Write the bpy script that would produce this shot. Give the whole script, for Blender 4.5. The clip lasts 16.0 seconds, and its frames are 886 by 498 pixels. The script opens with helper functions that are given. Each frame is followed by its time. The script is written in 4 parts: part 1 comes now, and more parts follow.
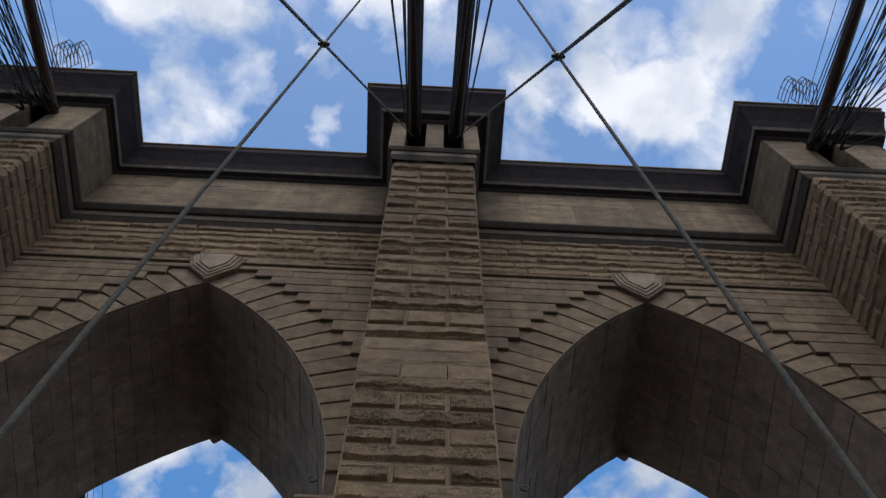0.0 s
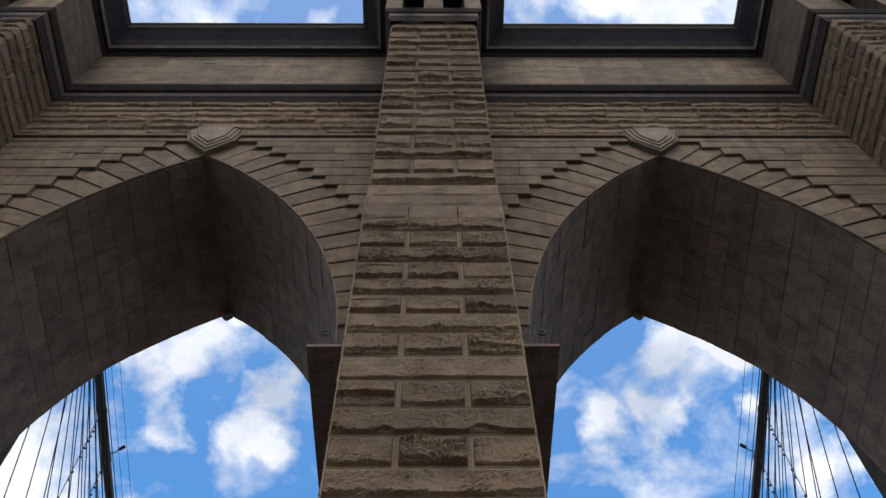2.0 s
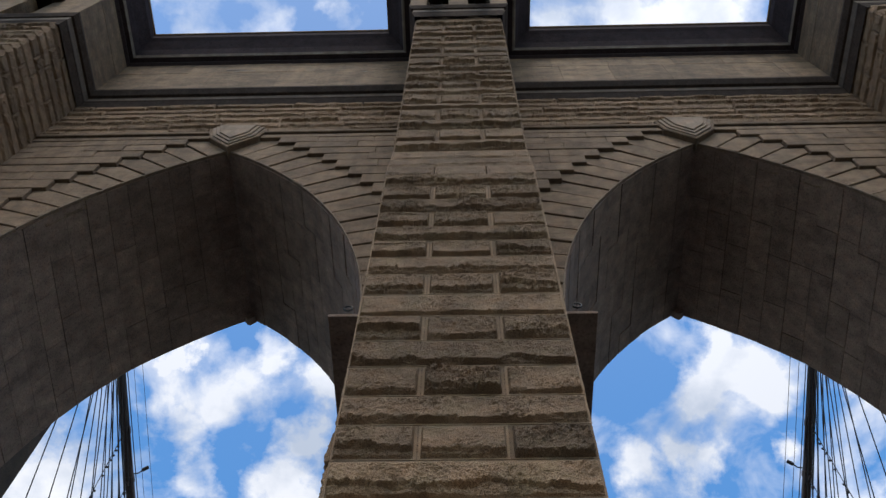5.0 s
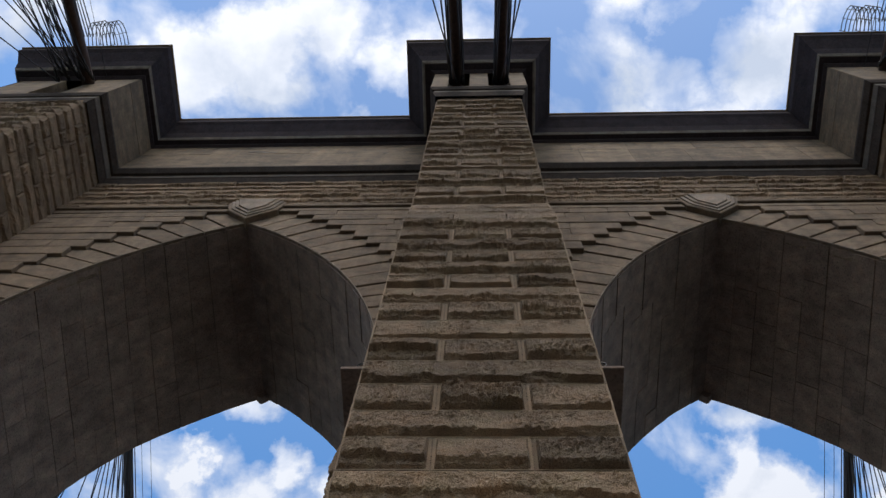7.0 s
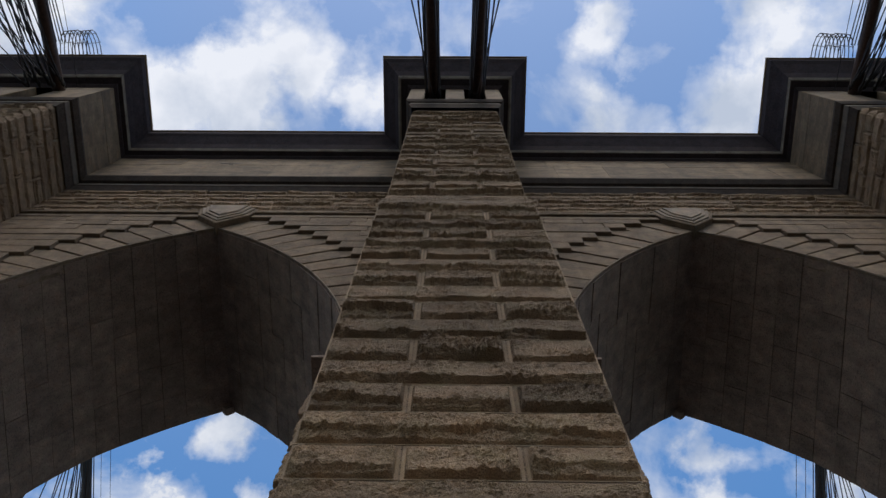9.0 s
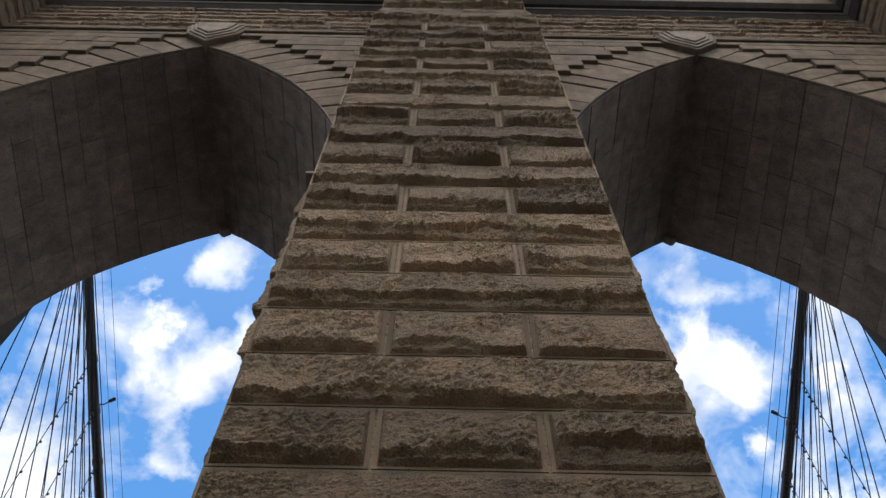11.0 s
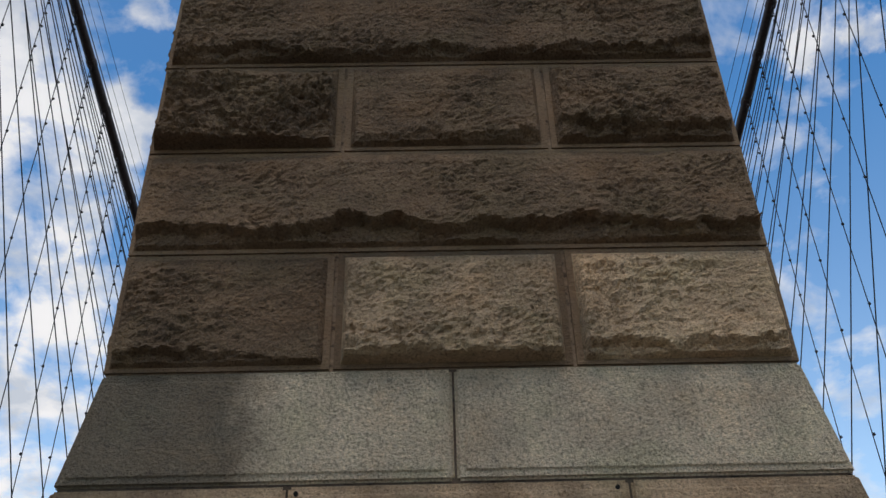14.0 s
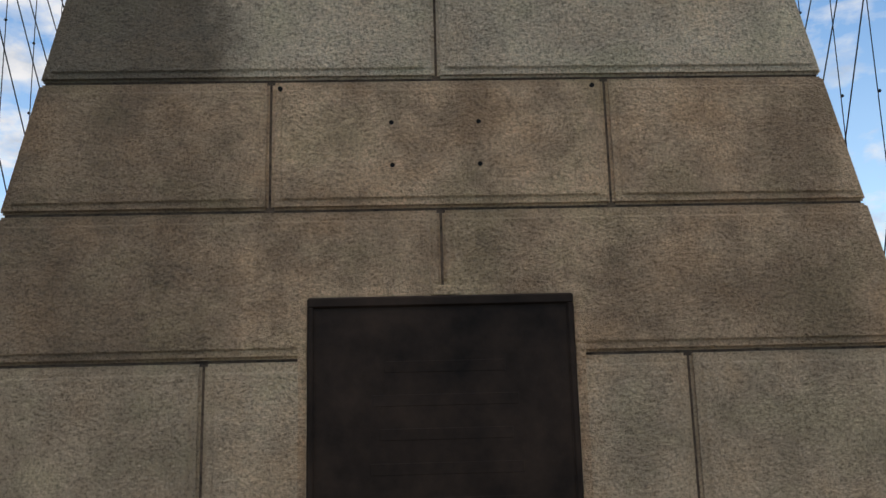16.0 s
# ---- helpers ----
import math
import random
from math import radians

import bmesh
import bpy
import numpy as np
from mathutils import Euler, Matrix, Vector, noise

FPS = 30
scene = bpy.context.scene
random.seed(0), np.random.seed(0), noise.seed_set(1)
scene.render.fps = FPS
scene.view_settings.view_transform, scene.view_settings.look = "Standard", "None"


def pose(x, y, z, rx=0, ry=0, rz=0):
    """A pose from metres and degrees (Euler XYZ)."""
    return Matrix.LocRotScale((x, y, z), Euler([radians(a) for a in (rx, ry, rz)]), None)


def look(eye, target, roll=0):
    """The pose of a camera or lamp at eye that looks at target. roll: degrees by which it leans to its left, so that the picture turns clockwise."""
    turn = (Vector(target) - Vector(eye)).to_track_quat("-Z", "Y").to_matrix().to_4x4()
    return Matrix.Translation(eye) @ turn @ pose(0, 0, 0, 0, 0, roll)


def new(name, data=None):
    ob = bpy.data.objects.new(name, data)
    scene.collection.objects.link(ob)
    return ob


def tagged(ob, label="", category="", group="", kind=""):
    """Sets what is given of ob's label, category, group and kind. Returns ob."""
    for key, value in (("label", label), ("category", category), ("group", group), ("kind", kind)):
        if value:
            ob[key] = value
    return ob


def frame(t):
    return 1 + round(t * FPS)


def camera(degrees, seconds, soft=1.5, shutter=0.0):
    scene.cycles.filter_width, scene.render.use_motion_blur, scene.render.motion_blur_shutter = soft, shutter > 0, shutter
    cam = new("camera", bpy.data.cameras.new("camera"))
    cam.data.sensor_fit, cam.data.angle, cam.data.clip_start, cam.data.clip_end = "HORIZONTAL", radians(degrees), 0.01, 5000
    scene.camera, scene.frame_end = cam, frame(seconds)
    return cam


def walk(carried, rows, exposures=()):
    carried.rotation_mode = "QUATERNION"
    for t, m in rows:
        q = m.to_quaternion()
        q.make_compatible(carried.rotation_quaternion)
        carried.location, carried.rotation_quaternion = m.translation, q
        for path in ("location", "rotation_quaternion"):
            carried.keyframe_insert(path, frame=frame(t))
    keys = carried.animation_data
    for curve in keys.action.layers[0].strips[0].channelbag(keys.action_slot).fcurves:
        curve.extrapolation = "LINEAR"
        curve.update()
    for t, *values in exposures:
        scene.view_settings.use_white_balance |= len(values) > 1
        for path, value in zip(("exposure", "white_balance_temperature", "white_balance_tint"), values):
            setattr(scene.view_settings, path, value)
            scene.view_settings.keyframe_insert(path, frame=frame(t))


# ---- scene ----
cam = camera(54.3, 16.0, soft=1.45)
PATH = [
    (0.0, (-0.015, -10.38, 1.505), (0.017, -9.603, 3.348), 0.5),
    (0.5, (0.008, -9.988, 1.476), (-0.002, -9.195, 3.312), 1.9),
    (1.0, (0.035, -9.556, 1.546), (0.007, -8.672, 3.34), 1.0),
    (1.5, (-0.033, -9.129, 1.656), (-0.012, -8.178, 3.416), -2.0),
    (2.0, (0.014, -8.695, 1.64), (0.035, -7.716, 3.383), -1.1),
    (2.5, (0.023, -8.342, 1.648), (0.033, -7.379, 3.401), 0.5),
    (3.0, (-0.015, -8.003, 1.7), (0.036, -7.086, 3.477), -1.4),
    (3.5, (-0.015, -7.673, 1.669), (0.023, -6.788, 3.463), -1.5),
    (3.7, (0.025, -7.544, 1.701), (0.045, -6.648, 3.489), -0.7),
    (5.8, (-0.004, -5.902, 1.776), (-0.054, -5.052, 3.585), 1.9),
    (6.0, (-0.04, -5.753, 1.785), (-0.065, -4.933, 3.609), 0.7),
    (6.5, (-0.049, -5.412, 1.792), (-0.067, -4.685, 3.655), 0.5),
    (7.0, (-0.003, -5.066, 1.823), (-0.089, -4.421, 3.714), 6.7),
    (7.5, (-0.056, -4.753, 1.783), (-0.112, -4.169, 3.695), 5.6),
    (8.0, (-0.108, -4.432, 1.831), (-0.131, -3.871, 3.751), 2.9),
    (8.2, (-0.112, -4.306, 1.829), (-0.143, -3.753, 3.751), 3.5),
    (10.3, (-0.107, -3.622, 1.876), (-0.101, -2.967, 3.765), -0.1),
    (10.5, (-0.116, -3.598, 1.861), (-0.112, -2.875, 3.726), 0.4),
    (10.7, (-0.114, -3.587, 1.844), (-0.108, -2.791, 3.678), 1.0),
    (11.0, (-0.123, -3.568, 1.835), (-0.125, -2.654, 3.614), 1.2),
    (11.5, (-0.114, -3.518, 1.808), (-0.109, -2.431, 3.487), 0.6),
    (12.0, (-0.103, -3.488, 1.801), (-0.095, -2.263, 3.382), 0.1),
    (12.5, (-0.101, -3.482, 1.789), (-0.099, -2.142, 3.273), 0.0),
    (13.0, (-0.096, -3.496, 1.77), (-0.092, -2.048, 3.149), -0.4),
    (13.5, (-0.101, -3.502, 1.744), (-0.078, -1.948, 3.003), -1.1),
    (14.0, (-0.104, -3.507, 1.73), (-0.07, -1.832, 2.823), -1.6),
    (14.5, (-0.118, -3.494, 1.699), (-0.081, -1.724, 2.629), -1.6),
    (14.7, (-0.124, -3.471, 1.688), (-0.082, -1.667, 2.55), -1.6),
    (15.0, (-0.089, -3.477, 1.643), (-0.056, -1.628, 2.405), -1.6),
    (15.5, (-0.077, -3.467, 1.572), (-0.038, -1.553, 2.149), -1.4),
    (16.0, (-0.125, -3.457, 1.452), (-0.051, -1.496, 1.84), -1.5),
]
EXPOSURES = [(0.0, 0.0), (0.5, 0.0), (1.0, 0.0), (1.6, 0.27), (2.2, 0.22), (3.2, 0.13), (3.7, 0.18), (6.5, 0.2), (8.2, -0.13), (10.4, 0.0), (11.0, 0.43), (11.6, 0.2), (12.0, -0.05), (12.4, -0.15), (13.2, -0.26), (13.7, -0.3), (14.5, -0.25), (15.0, -0.3), (15.5, -0.3), (16.0, -0.3)]
walk(cam, [(t, look(eye, target, roll)) for t, eye, target, roll in PATH], EXPOSURES)

# ---- sky and sun ----
SUN_ELEVATION, SUN_AZIMUTH = radians(64), radians(180)   # azimuth from +y towards +x
world = bpy.data.worlds.new("sky")
scene.world = world
world.use_nodes = True


def nodes_of(tree):
    tree.nodes.clear()

    def add(kind, **settings):
        n = tree.nodes.new(kind)
        for key, value in settings.items():
            if key in n.inputs:
                n.inputs[key].default_value = value
            else:
                setattr(n, key, value)
        return n

    return add, tree.links.new


def ramp(node, *stops):
    """Sets the stops (place, grey or colour) of a colour ramp."""
    e = node.color_ramp.elements
    while len(e) < len(stops):
        e.new(0.5)
    for el, (p, c) in zip(e, stops):
        el.position = p
        el.color = (c, c, c, 1) if isinstance(c, (int, float)) else (*c, 1)
    return node


# banks of cloud: degrees from +y towards +x, degrees above the horizon, degrees of half their width
HIGH_CLOUDS = [(-68, 70, 2.6), (-67, 75, 2.8), (-72, 80, 2.8), (-42, 81, 2.0), (-50, 70.5, 3.0), (-44, 72, 2.0), (-33, 77, 1.4), (-29, 74, 1.6), (24, 76, 1.8), (42, 74, 2.2), (50, 71, 2.5), (57, 76, 2.5), (70, 72, 2.7), (86, 71, 2.6), (76, 77, 2.0), (84, 80, 2.0), (-96, 66, 3.2), (-20, 82, 2.6), (10, 80, 2.2)]
LOW_CLOUDS = [(-25, 51, 2.6), (-28, 49, 1.8), (-17, 50, 1.4), (-25, 46.5, 1.7), (-17, 47.5, 1.8), (-22, 55, 1.4), (-28, 58, 1.7), (-33, 55, 1.0), (-15, 54, 1.4), (30, 57, 1.6), (26, 52, 1.7), (30, 51, 1.7), (29, 47, 1.0), (16, 48.5, 1.5), (21.5, 48, 1.5), (28, 54, 1.3), (-31, 53, 0.9), (-38, 44, 1.4), (-35, 41, 3.2), (-30, 36, 4.2), (-35, 37, 3.8), (-26, 39, 2.0), (-31, 30, 2.8), (-27, 33, 2.4), (-26, 25, 3.0), (-24, 22, 2.4), (-27, 18, 2.6), (31, 41, 1.0), (36.5, 41, 1.3), (38, 48, 1.0)]
CLOUDS_BEHIND = [(150, 60, 9), (200, 45, 12), (110, 40, 10), (250, 50, 11), (180, 25, 12), (285, 30, 9), (80, 25, 9), (-105, 52, 6), (90, 60, 6)]

CLEAR_SKY = [(38, 31, 9), (-86, 73, 2.6)]


def make_sky():
    add, link = nodes_of(world.node_tree)
    out = add("ShaderNodeOutputWorld")
    sky = add("ShaderNodeTexSky", sky_type="NISHITA", sun_disc=False, sun_elevation=SUN_ELEVATION, sun_rotation=SUN_AZIMUTH,
              air_density=1.3, dust_density=0.6, ozone_density=2.0)
    clear = add("ShaderNodeBackground", Strength=0.13)
    tint = add("ShaderNodeHueSaturation")
    link(sky.outputs[0], tint.inputs["Color"])
    # pale with haze low down, deep blue halfway up, dull overhead
    up = add("ShaderNodeTexCoord")
    up_z = add("ShaderNodeSeparateXYZ")
    link(up.outputs["Generated"], up_z.inputs[0])
    depth = ramp(add("ShaderNodeValToRGB"), (0.3, 1.05), (0.65, 1.33), (0.8, 1.25), (0.97, 1.12))
    haze = ramp(add("ShaderNodeValToRGB"), (0.3, 1.85), (0.7, 1.5), (0.85, 1.5), (0.97, 1.32))
    for part_of, key in ((depth, "Saturation"), (haze, "Value")):
        link(up_z.outputs["Z"], part_of.inputs[0])
        link(part_of.outputs[0], tint.inputs[key])
    link(tint.outputs[0], clear.inputs["Color"])
    # clouds lie on a level sheet: the view's direction divided by its height
    co = add("ShaderNodeTexCoord")
    sep = add("ShaderNodeSeparateXYZ")
    link(co.outputs["Generated"], sep.inputs[0])
    high = add("ShaderNodeMath", operation="MAXIMUM")
    high.inputs[1].default_value = 0.0
    link(sep.outputs["Z"], high.inputs[0])
    lift = add("ShaderNodeMath", operation="ADD")
    lift.inputs[1].default_value = 0.35
    link(high.outputs[0], lift.inputs[0])
    flat = add("ShaderNodeVectorMath", operation="DIVIDE")
    comb = add("ShaderNodeCombineXYZ")
    for k in range(3):
        link(lift.outputs[0], comb.inputs[k])
    link(co.outputs["Generated"], flat.inputs[0])
    link(comb.outputs[0], flat.inputs[1])
    shift = add("ShaderNodeVectorMath", operation="ADD")
    shift.inputs[1].default_value = (3.1, 1.7, 0.4)
    link(flat.outputs[0], shift.inputs[0])
    big = add("ShaderNodeTexNoise", Scale=10.0, Detail=10.0, Roughness=0.54, Distortion=0.25)
    link(shift.outputs[0], big.inputs["Vector"])
    # banks of cumulus, their edges frayed by noise
    fray = add("ShaderNodeTexNoise", Scale=16.0, Detail=6.0, Roughness=0.6)
    link(co.outputs["Generated"], fray.inputs["Vector"])
    warp = add("ShaderNodeVectorMath", operation="MULTIPLY_ADD")
    warp.inputs[1].default_value, warp.inputs[2].default_value = (0.11, 0.11, 0.11), (-0.055, -0.055, -0.055)
    link(fray.outputs["Color"], warp.inputs[0])
    bent = add("ShaderNodeVectorMath", operation="ADD")
    link(co.outputs["Generated"], bent.inputs[0])
    link(warp.outputs[0], bent.inputs[1])

    def patches(places):
        most = None
        for az, el, size in places:
            a, e = radians(az), radians(el)
            gap = add("ShaderNodeVectorMath", operation="DISTANCE")
            gap.inputs[1].default_value = (math.sin(a) * math.cos(e), math.cos(a) * math.cos(e), math.sin(e))
            link(bent.outputs[0], gap.inputs[0])
            fall = add("ShaderNodeMapRange")
            fall.interpolation_type = "SMOOTHSTEP"
            fall.inputs["From Min"].default_value, fall.inputs["From Max"].default_value = radians(size) * 1.7, radians(size) * 0.35
            link(gap.outputs["Value"], fall.inputs["Value"])
            if most is None:
                most = fall.outputs[0]
                continue
            larger = add("ShaderNodeMath", operation="MAXIMUM")
            link(most, larger.inputs[0])
            link(fall.outputs[0], larger.inputs[1])
            most = larger.outputs[0]
        return most

    open_sky = add("ShaderNodeMath", operation="MULTIPLY_ADD")
    open_sky.inputs[1].default_value = -0.12
    link(patches(CLEAR_SKY), open_sky.inputs[0])
    link(big.outputs["Fac"], open_sky.inputs[2])
    thick = add("ShaderNodeMath", operation="MULTIPLY_ADD")
    thick.inputs[1].default_value = 0.2
    link(patches(HIGH_CLOUDS + LOW_CLOUDS + CLOUDS_BEHIND), thick.inputs[0])
    link(open_sky.outputs[0], thick.inputs[2])
    cover = ramp(add("ShaderNodeValToRGB"), (0.485, 0.0), (0.58, 0.42), (0.69, 0.98))
    link(thick.outputs[0], cover.inputs[0])
    inner = add("ShaderNodeTexNoise", Scale=9.0, Detail=6.0, Roughness=0.55)
    link(shift.outputs[0], inner.inputs["Vector"])
    tone = ramp(add("ShaderNodeValToRGB"), (0.36, (0.56, 0.64, 0.78)), (0.56, (0.93, 0.97, 1.05)))
    link(inner.outputs["Fac"], tone.inputs[0])
    # low clouds are warmer and duller, those overhead whiter
    height = ramp(add("ShaderNodeValToRGB"), (0.38, (1.36, 1.28, 1.18)), (0.63, (1.26, 1.2, 1.13)), (0.75, (0.90, 0.90, 0.91)), (0.93, (1.1, 1.09, 1.09)))
    link(sep.outputs["Z"], height.inputs[0])
    graded = add("ShaderNodeMix", data_type="RGBA", blend_type="MULTIPLY")
    graded.inputs[0].default_value = 1.0
    link(tone.outputs[0], graded.inputs[6])
    link(height.outputs[0], graded.inputs[7])
    cloud = add("ShaderNodeBackground", Strength=0.9)
    link(graded.outputs[2], cloud.inputs["Color"])
    both = add("ShaderNodeMixShader")
    link(cover.outputs[0], both.inputs[0])
    link(clear.outputs[0], both.inputs[1])
    link(cloud.outputs[0], both.inputs[2])
    link(both.outputs[0], out.inputs[0])


make_sky()
sun = new("sun", bpy.data.lights.new("sun", "SUN"))
sun.data.energy, sun.data.angle, sun.data.color = 1.7, radians(20), (1.0, 0.93, 0.84)
sun.matrix_basis = look((0, 0, 0), (-math.sin(SUN_AZIMUTH) * math.cos(SUN_ELEVATION), -math.cos(SUN_AZIMUTH) * math.cos(SUN_ELEVATION), -math.sin(SUN_ELEVATION)))


# ---- materials ----
def stone_material(name, light, dark, grain=26.0, relief=0.35, soot=0.35, spread=0.22, contrast=0.3, coarse=0.55, depth=0.03, stain=None, gloss=0.2, mottle=0.4, blotch=1.7, flat=(0.75, 1.25), flow=(1.0, 1.0, 1.0)):
    """Weathered stone: two mixed tones, speckled grain, soot streaks, and a tone of its own for each piece.
    stain: x and z bounds of an old dark stain with a soft, ragged edge."""
    m = bpy.data.materials.new(name)
    m.use_nodes = True
    add, link = nodes_of(m.node_tree)
    out = add("ShaderNodeOutputMaterial")
    bsdf = add("ShaderNodeBsdfPrincipled", Roughness=0.9)
    bsdf.inputs["Specular IOR Level"].default_value = gloss
    geo = add("ShaderNodeNewGeometry")
    info = add("ShaderNodeObjectInfo")

    def noise_at(scale, detail, rough, vector=None, distortion=0.0):
        n = add("ShaderNodeTexNoise", Scale=scale, Detail=detail, Roughness=rough, Distortion=distortion)
        link(vector or geo.outputs["Position"], n.inputs["Vector"])
        return n.outputs["Fac"]

    def through_ramp(value, *stops):
        r = ramp(add("ShaderNodeValToRGB"), *stops)
        link(value, r.inputs[0])
        return r.outputs[0]

    def scaled(x, y, z):
        v = add("ShaderNodeVectorMath", operation="MULTIPLY")
        v.inputs[1].default_value = (x, y, z)
        link(geo.outputs["Position"], v.inputs[0])
        return v.outputs[0]

    base = add("ShaderNodeMix", data_type="RGBA")
    base.inputs[6].default_value, base.inputs[7].default_value = (*dark, 1), (*light, 1)
    link(through_ramp(noise_at(blotch, 7.0, 0.66, scaled(*flow)), (0.5 - 0.5 * mottle, 0.0), (0.5 + 0.5 * mottle, 1.0)), base.inputs[0])
    wide = scaled(flat[0], flat[0], flat[1])
    speck = through_ramp(noise_at(grain, 3.0, 0.6, wide), (0.36, 1 - 2.2 * contrast), (0.46, 1.0), (0.55, 1.0), (0.68, 1 + 1.6 * contrast))
    grainy = add("ShaderNodeMix", data_type="RGBA", blend_type="MULTIPLY")
    grainy.inputs[0].default_value = 1.0
    link(base.outputs[2], grainy.inputs[6])
    link(speck, grainy.inputs[7])
    # rusty and mossy casts
    cast = add("ShaderNodeMix", data_type="RGBA", blend_type="MULTIPLY")
    cast.inputs[0].default_value = 1.0
    link(grainy.outputs[2], cast.inputs[6])
    link(through_ramp(noise_at(2.3, 4.0, 0.6, scaled(1.0, 1.3, 1.4)), (0.36, (0.96, 1.0, 0.95)), (0.5, (1.0, 1.0, 1.0)), (0.66, (1.05, 0.985, 0.92))), cast.inputs[7])
    # soot that ran down the face
    run = through_ramp(noise_at(1.3, 6.0, 0.65, scaled(1.6, 1.6, 0.22)), (0.42, 0.0), (0.7, 1.0))
    amount = add("ShaderNodeMath", operation="MULTIPLY")
    amount.inputs[1].default_value = soot
    link(run, amount.inputs[0])
    sooty = add("ShaderNodeMix", data_type="RGBA")
    sooty.inputs[7].default_value = (0.04, 0.033, 0.028, 1)
    link(amount.outputs[0], sooty.inputs[0])
    link(cast.outputs[2], sooty.inputs[6])
    last = sooty.outputs[2]
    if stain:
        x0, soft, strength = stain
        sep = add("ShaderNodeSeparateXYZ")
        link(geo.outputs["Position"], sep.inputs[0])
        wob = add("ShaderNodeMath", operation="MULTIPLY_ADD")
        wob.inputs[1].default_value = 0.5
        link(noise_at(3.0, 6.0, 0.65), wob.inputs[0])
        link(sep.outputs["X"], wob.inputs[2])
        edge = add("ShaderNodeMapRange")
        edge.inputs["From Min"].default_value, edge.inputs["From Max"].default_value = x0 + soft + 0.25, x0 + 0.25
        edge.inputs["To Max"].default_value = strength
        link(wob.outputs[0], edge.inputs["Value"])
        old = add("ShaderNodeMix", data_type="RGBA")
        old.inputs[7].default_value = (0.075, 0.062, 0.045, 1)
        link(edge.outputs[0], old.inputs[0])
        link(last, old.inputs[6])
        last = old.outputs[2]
    hsv = add("ShaderNodeHueSaturation")
    vary = add("ShaderNodeMapRange")
    vary.inputs["To Min"].default_value, vary.inputs["To Max"].default_value = 1 - spread, 1 + spread
    link(info.outputs["Random"], vary.inputs["Value"])
    link(vary.outputs[0], hsv.inputs["Value"])
    link(last, hsv.inputs["Color"])
    link(hsv.outputs[0], bsdf.inputs["Base Color"])
    # tooth marks and grain
    bump = add("ShaderNodeBump", Strength=relief, Distance=depth)
    link(noise_at(grain * coarse, 6.0, 0.66, wide), bump.inputs["Height"])
    link(bump.outputs[0], bsdf.inputs["Normal"])
    link(bsdf.outputs[0], out.inputs[0])
    return m


def plain_material(name, colour, roughness=0.6, metal=0.0, scale=20.0, contrast=0.4, relief=0.1, gloss=0.4):
    m = bpy.data.materials.new(name)
    m.use_nodes = True
    add, link = nodes_of(m.node_tree)
    out = add("ShaderNodeOutputMaterial")
    bsdf = add("ShaderNodeBsdfPrincipled", Roughness=roughness, Metallic=metal)
    bsdf.inputs["Specular IOR Level"].default_value = gloss
    geo = add("ShaderNodeNewGeometry")
    n = add("ShaderNodeTexNoise", Scale=scale, Detail=6.0, Roughness=0.65)
    link(geo.outputs["Position"], n.inputs["Vector"])
    lo, hi = [c * (1 - contrast) for c in colour], [c * (1 + contrast) for c in colour]
    r = ramp(add("ShaderNodeValToRGB"), (0.3, lo), (0.7, hi))
    link(n.outputs["Fac"], r.inputs[0])
    link(r.outputs[0], bsdf.inputs["Base Color"])
    bump = add("ShaderNodeBump", Strength=relief, Distance=0.01)
    link(n.outputs["Fac"], bump.inputs["Height"])
    link(bump.outputs[0], bsdf.inputs["Normal"])
    link(bsdf.outputs[0], out.inputs[0])
    return m


ROCK = stone_material("rock_faced_limestone", (0.4, 0.258, 0.152), (0.24, 0.155, 0.093), grain=75, relief=1.0, soot=0.15, contrast=0.18, coarse=0.6, depth=0.045, blotch=2.6, flat=(0.95, 1.05))
DARK_ROCK = stone_material("dark_rock_faced_limestone", (0.222, 0.143, 0.084), (0.11, 0.071, 0.042), grain=75, relief=1.0, soot=0.2, contrast=0.18, coarse=0.6, depth=0.045, blotch=2.6, flat=(0.95, 1.05))
PALE_ROCK = stone_material("clean_rock_faced_limestone", (0.68, 0.475, 0.292), (0.36, 0.252, 0.156), grain=75, relief=1.0, soot=0.12, contrast=0.18, coarse=0.6, depth=0.045, blotch=2.6, flat=(0.95, 1.05))
WALL_ROCK = stone_material("high_rock_faced_limestone", (0.28, 0.181, 0.109), (0.156, 0.101, 0.062), grain=75, relief=1.0, soot=0.2, contrast=0.18, coarse=0.6, depth=0.045, blotch=2.6, flat=(0.95, 1.05))
MARGIN = stone_material("tooled_margin", (0.205, 0.135, 0.082), (0.135, 0.089, 0.055), grain=80, relief=0.6, soot=0.25, contrast=0.14)
PALE_MARGIN = stone_material("pale_tooled_margin", (0.32, 0.216, 0.136), (0.2, 0.135, 0.086), grain=80, relief=0.6, soot=0.25, contrast=0.14)
DRESSED = stone_material("dressed_limestone", (0.238, 0.161, 0.103), (0.122, 0.083, 0.055), grain=50, relief=0.8, soot=0.4, spread=0.15, contrast=0.26, coarse=0.5, depth=0.04, flow=(0.8, 0.8, 1.6))
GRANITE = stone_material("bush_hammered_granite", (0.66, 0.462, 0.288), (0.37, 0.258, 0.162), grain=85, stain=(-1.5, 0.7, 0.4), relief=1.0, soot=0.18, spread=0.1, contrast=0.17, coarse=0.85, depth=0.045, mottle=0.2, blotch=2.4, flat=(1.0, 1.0))
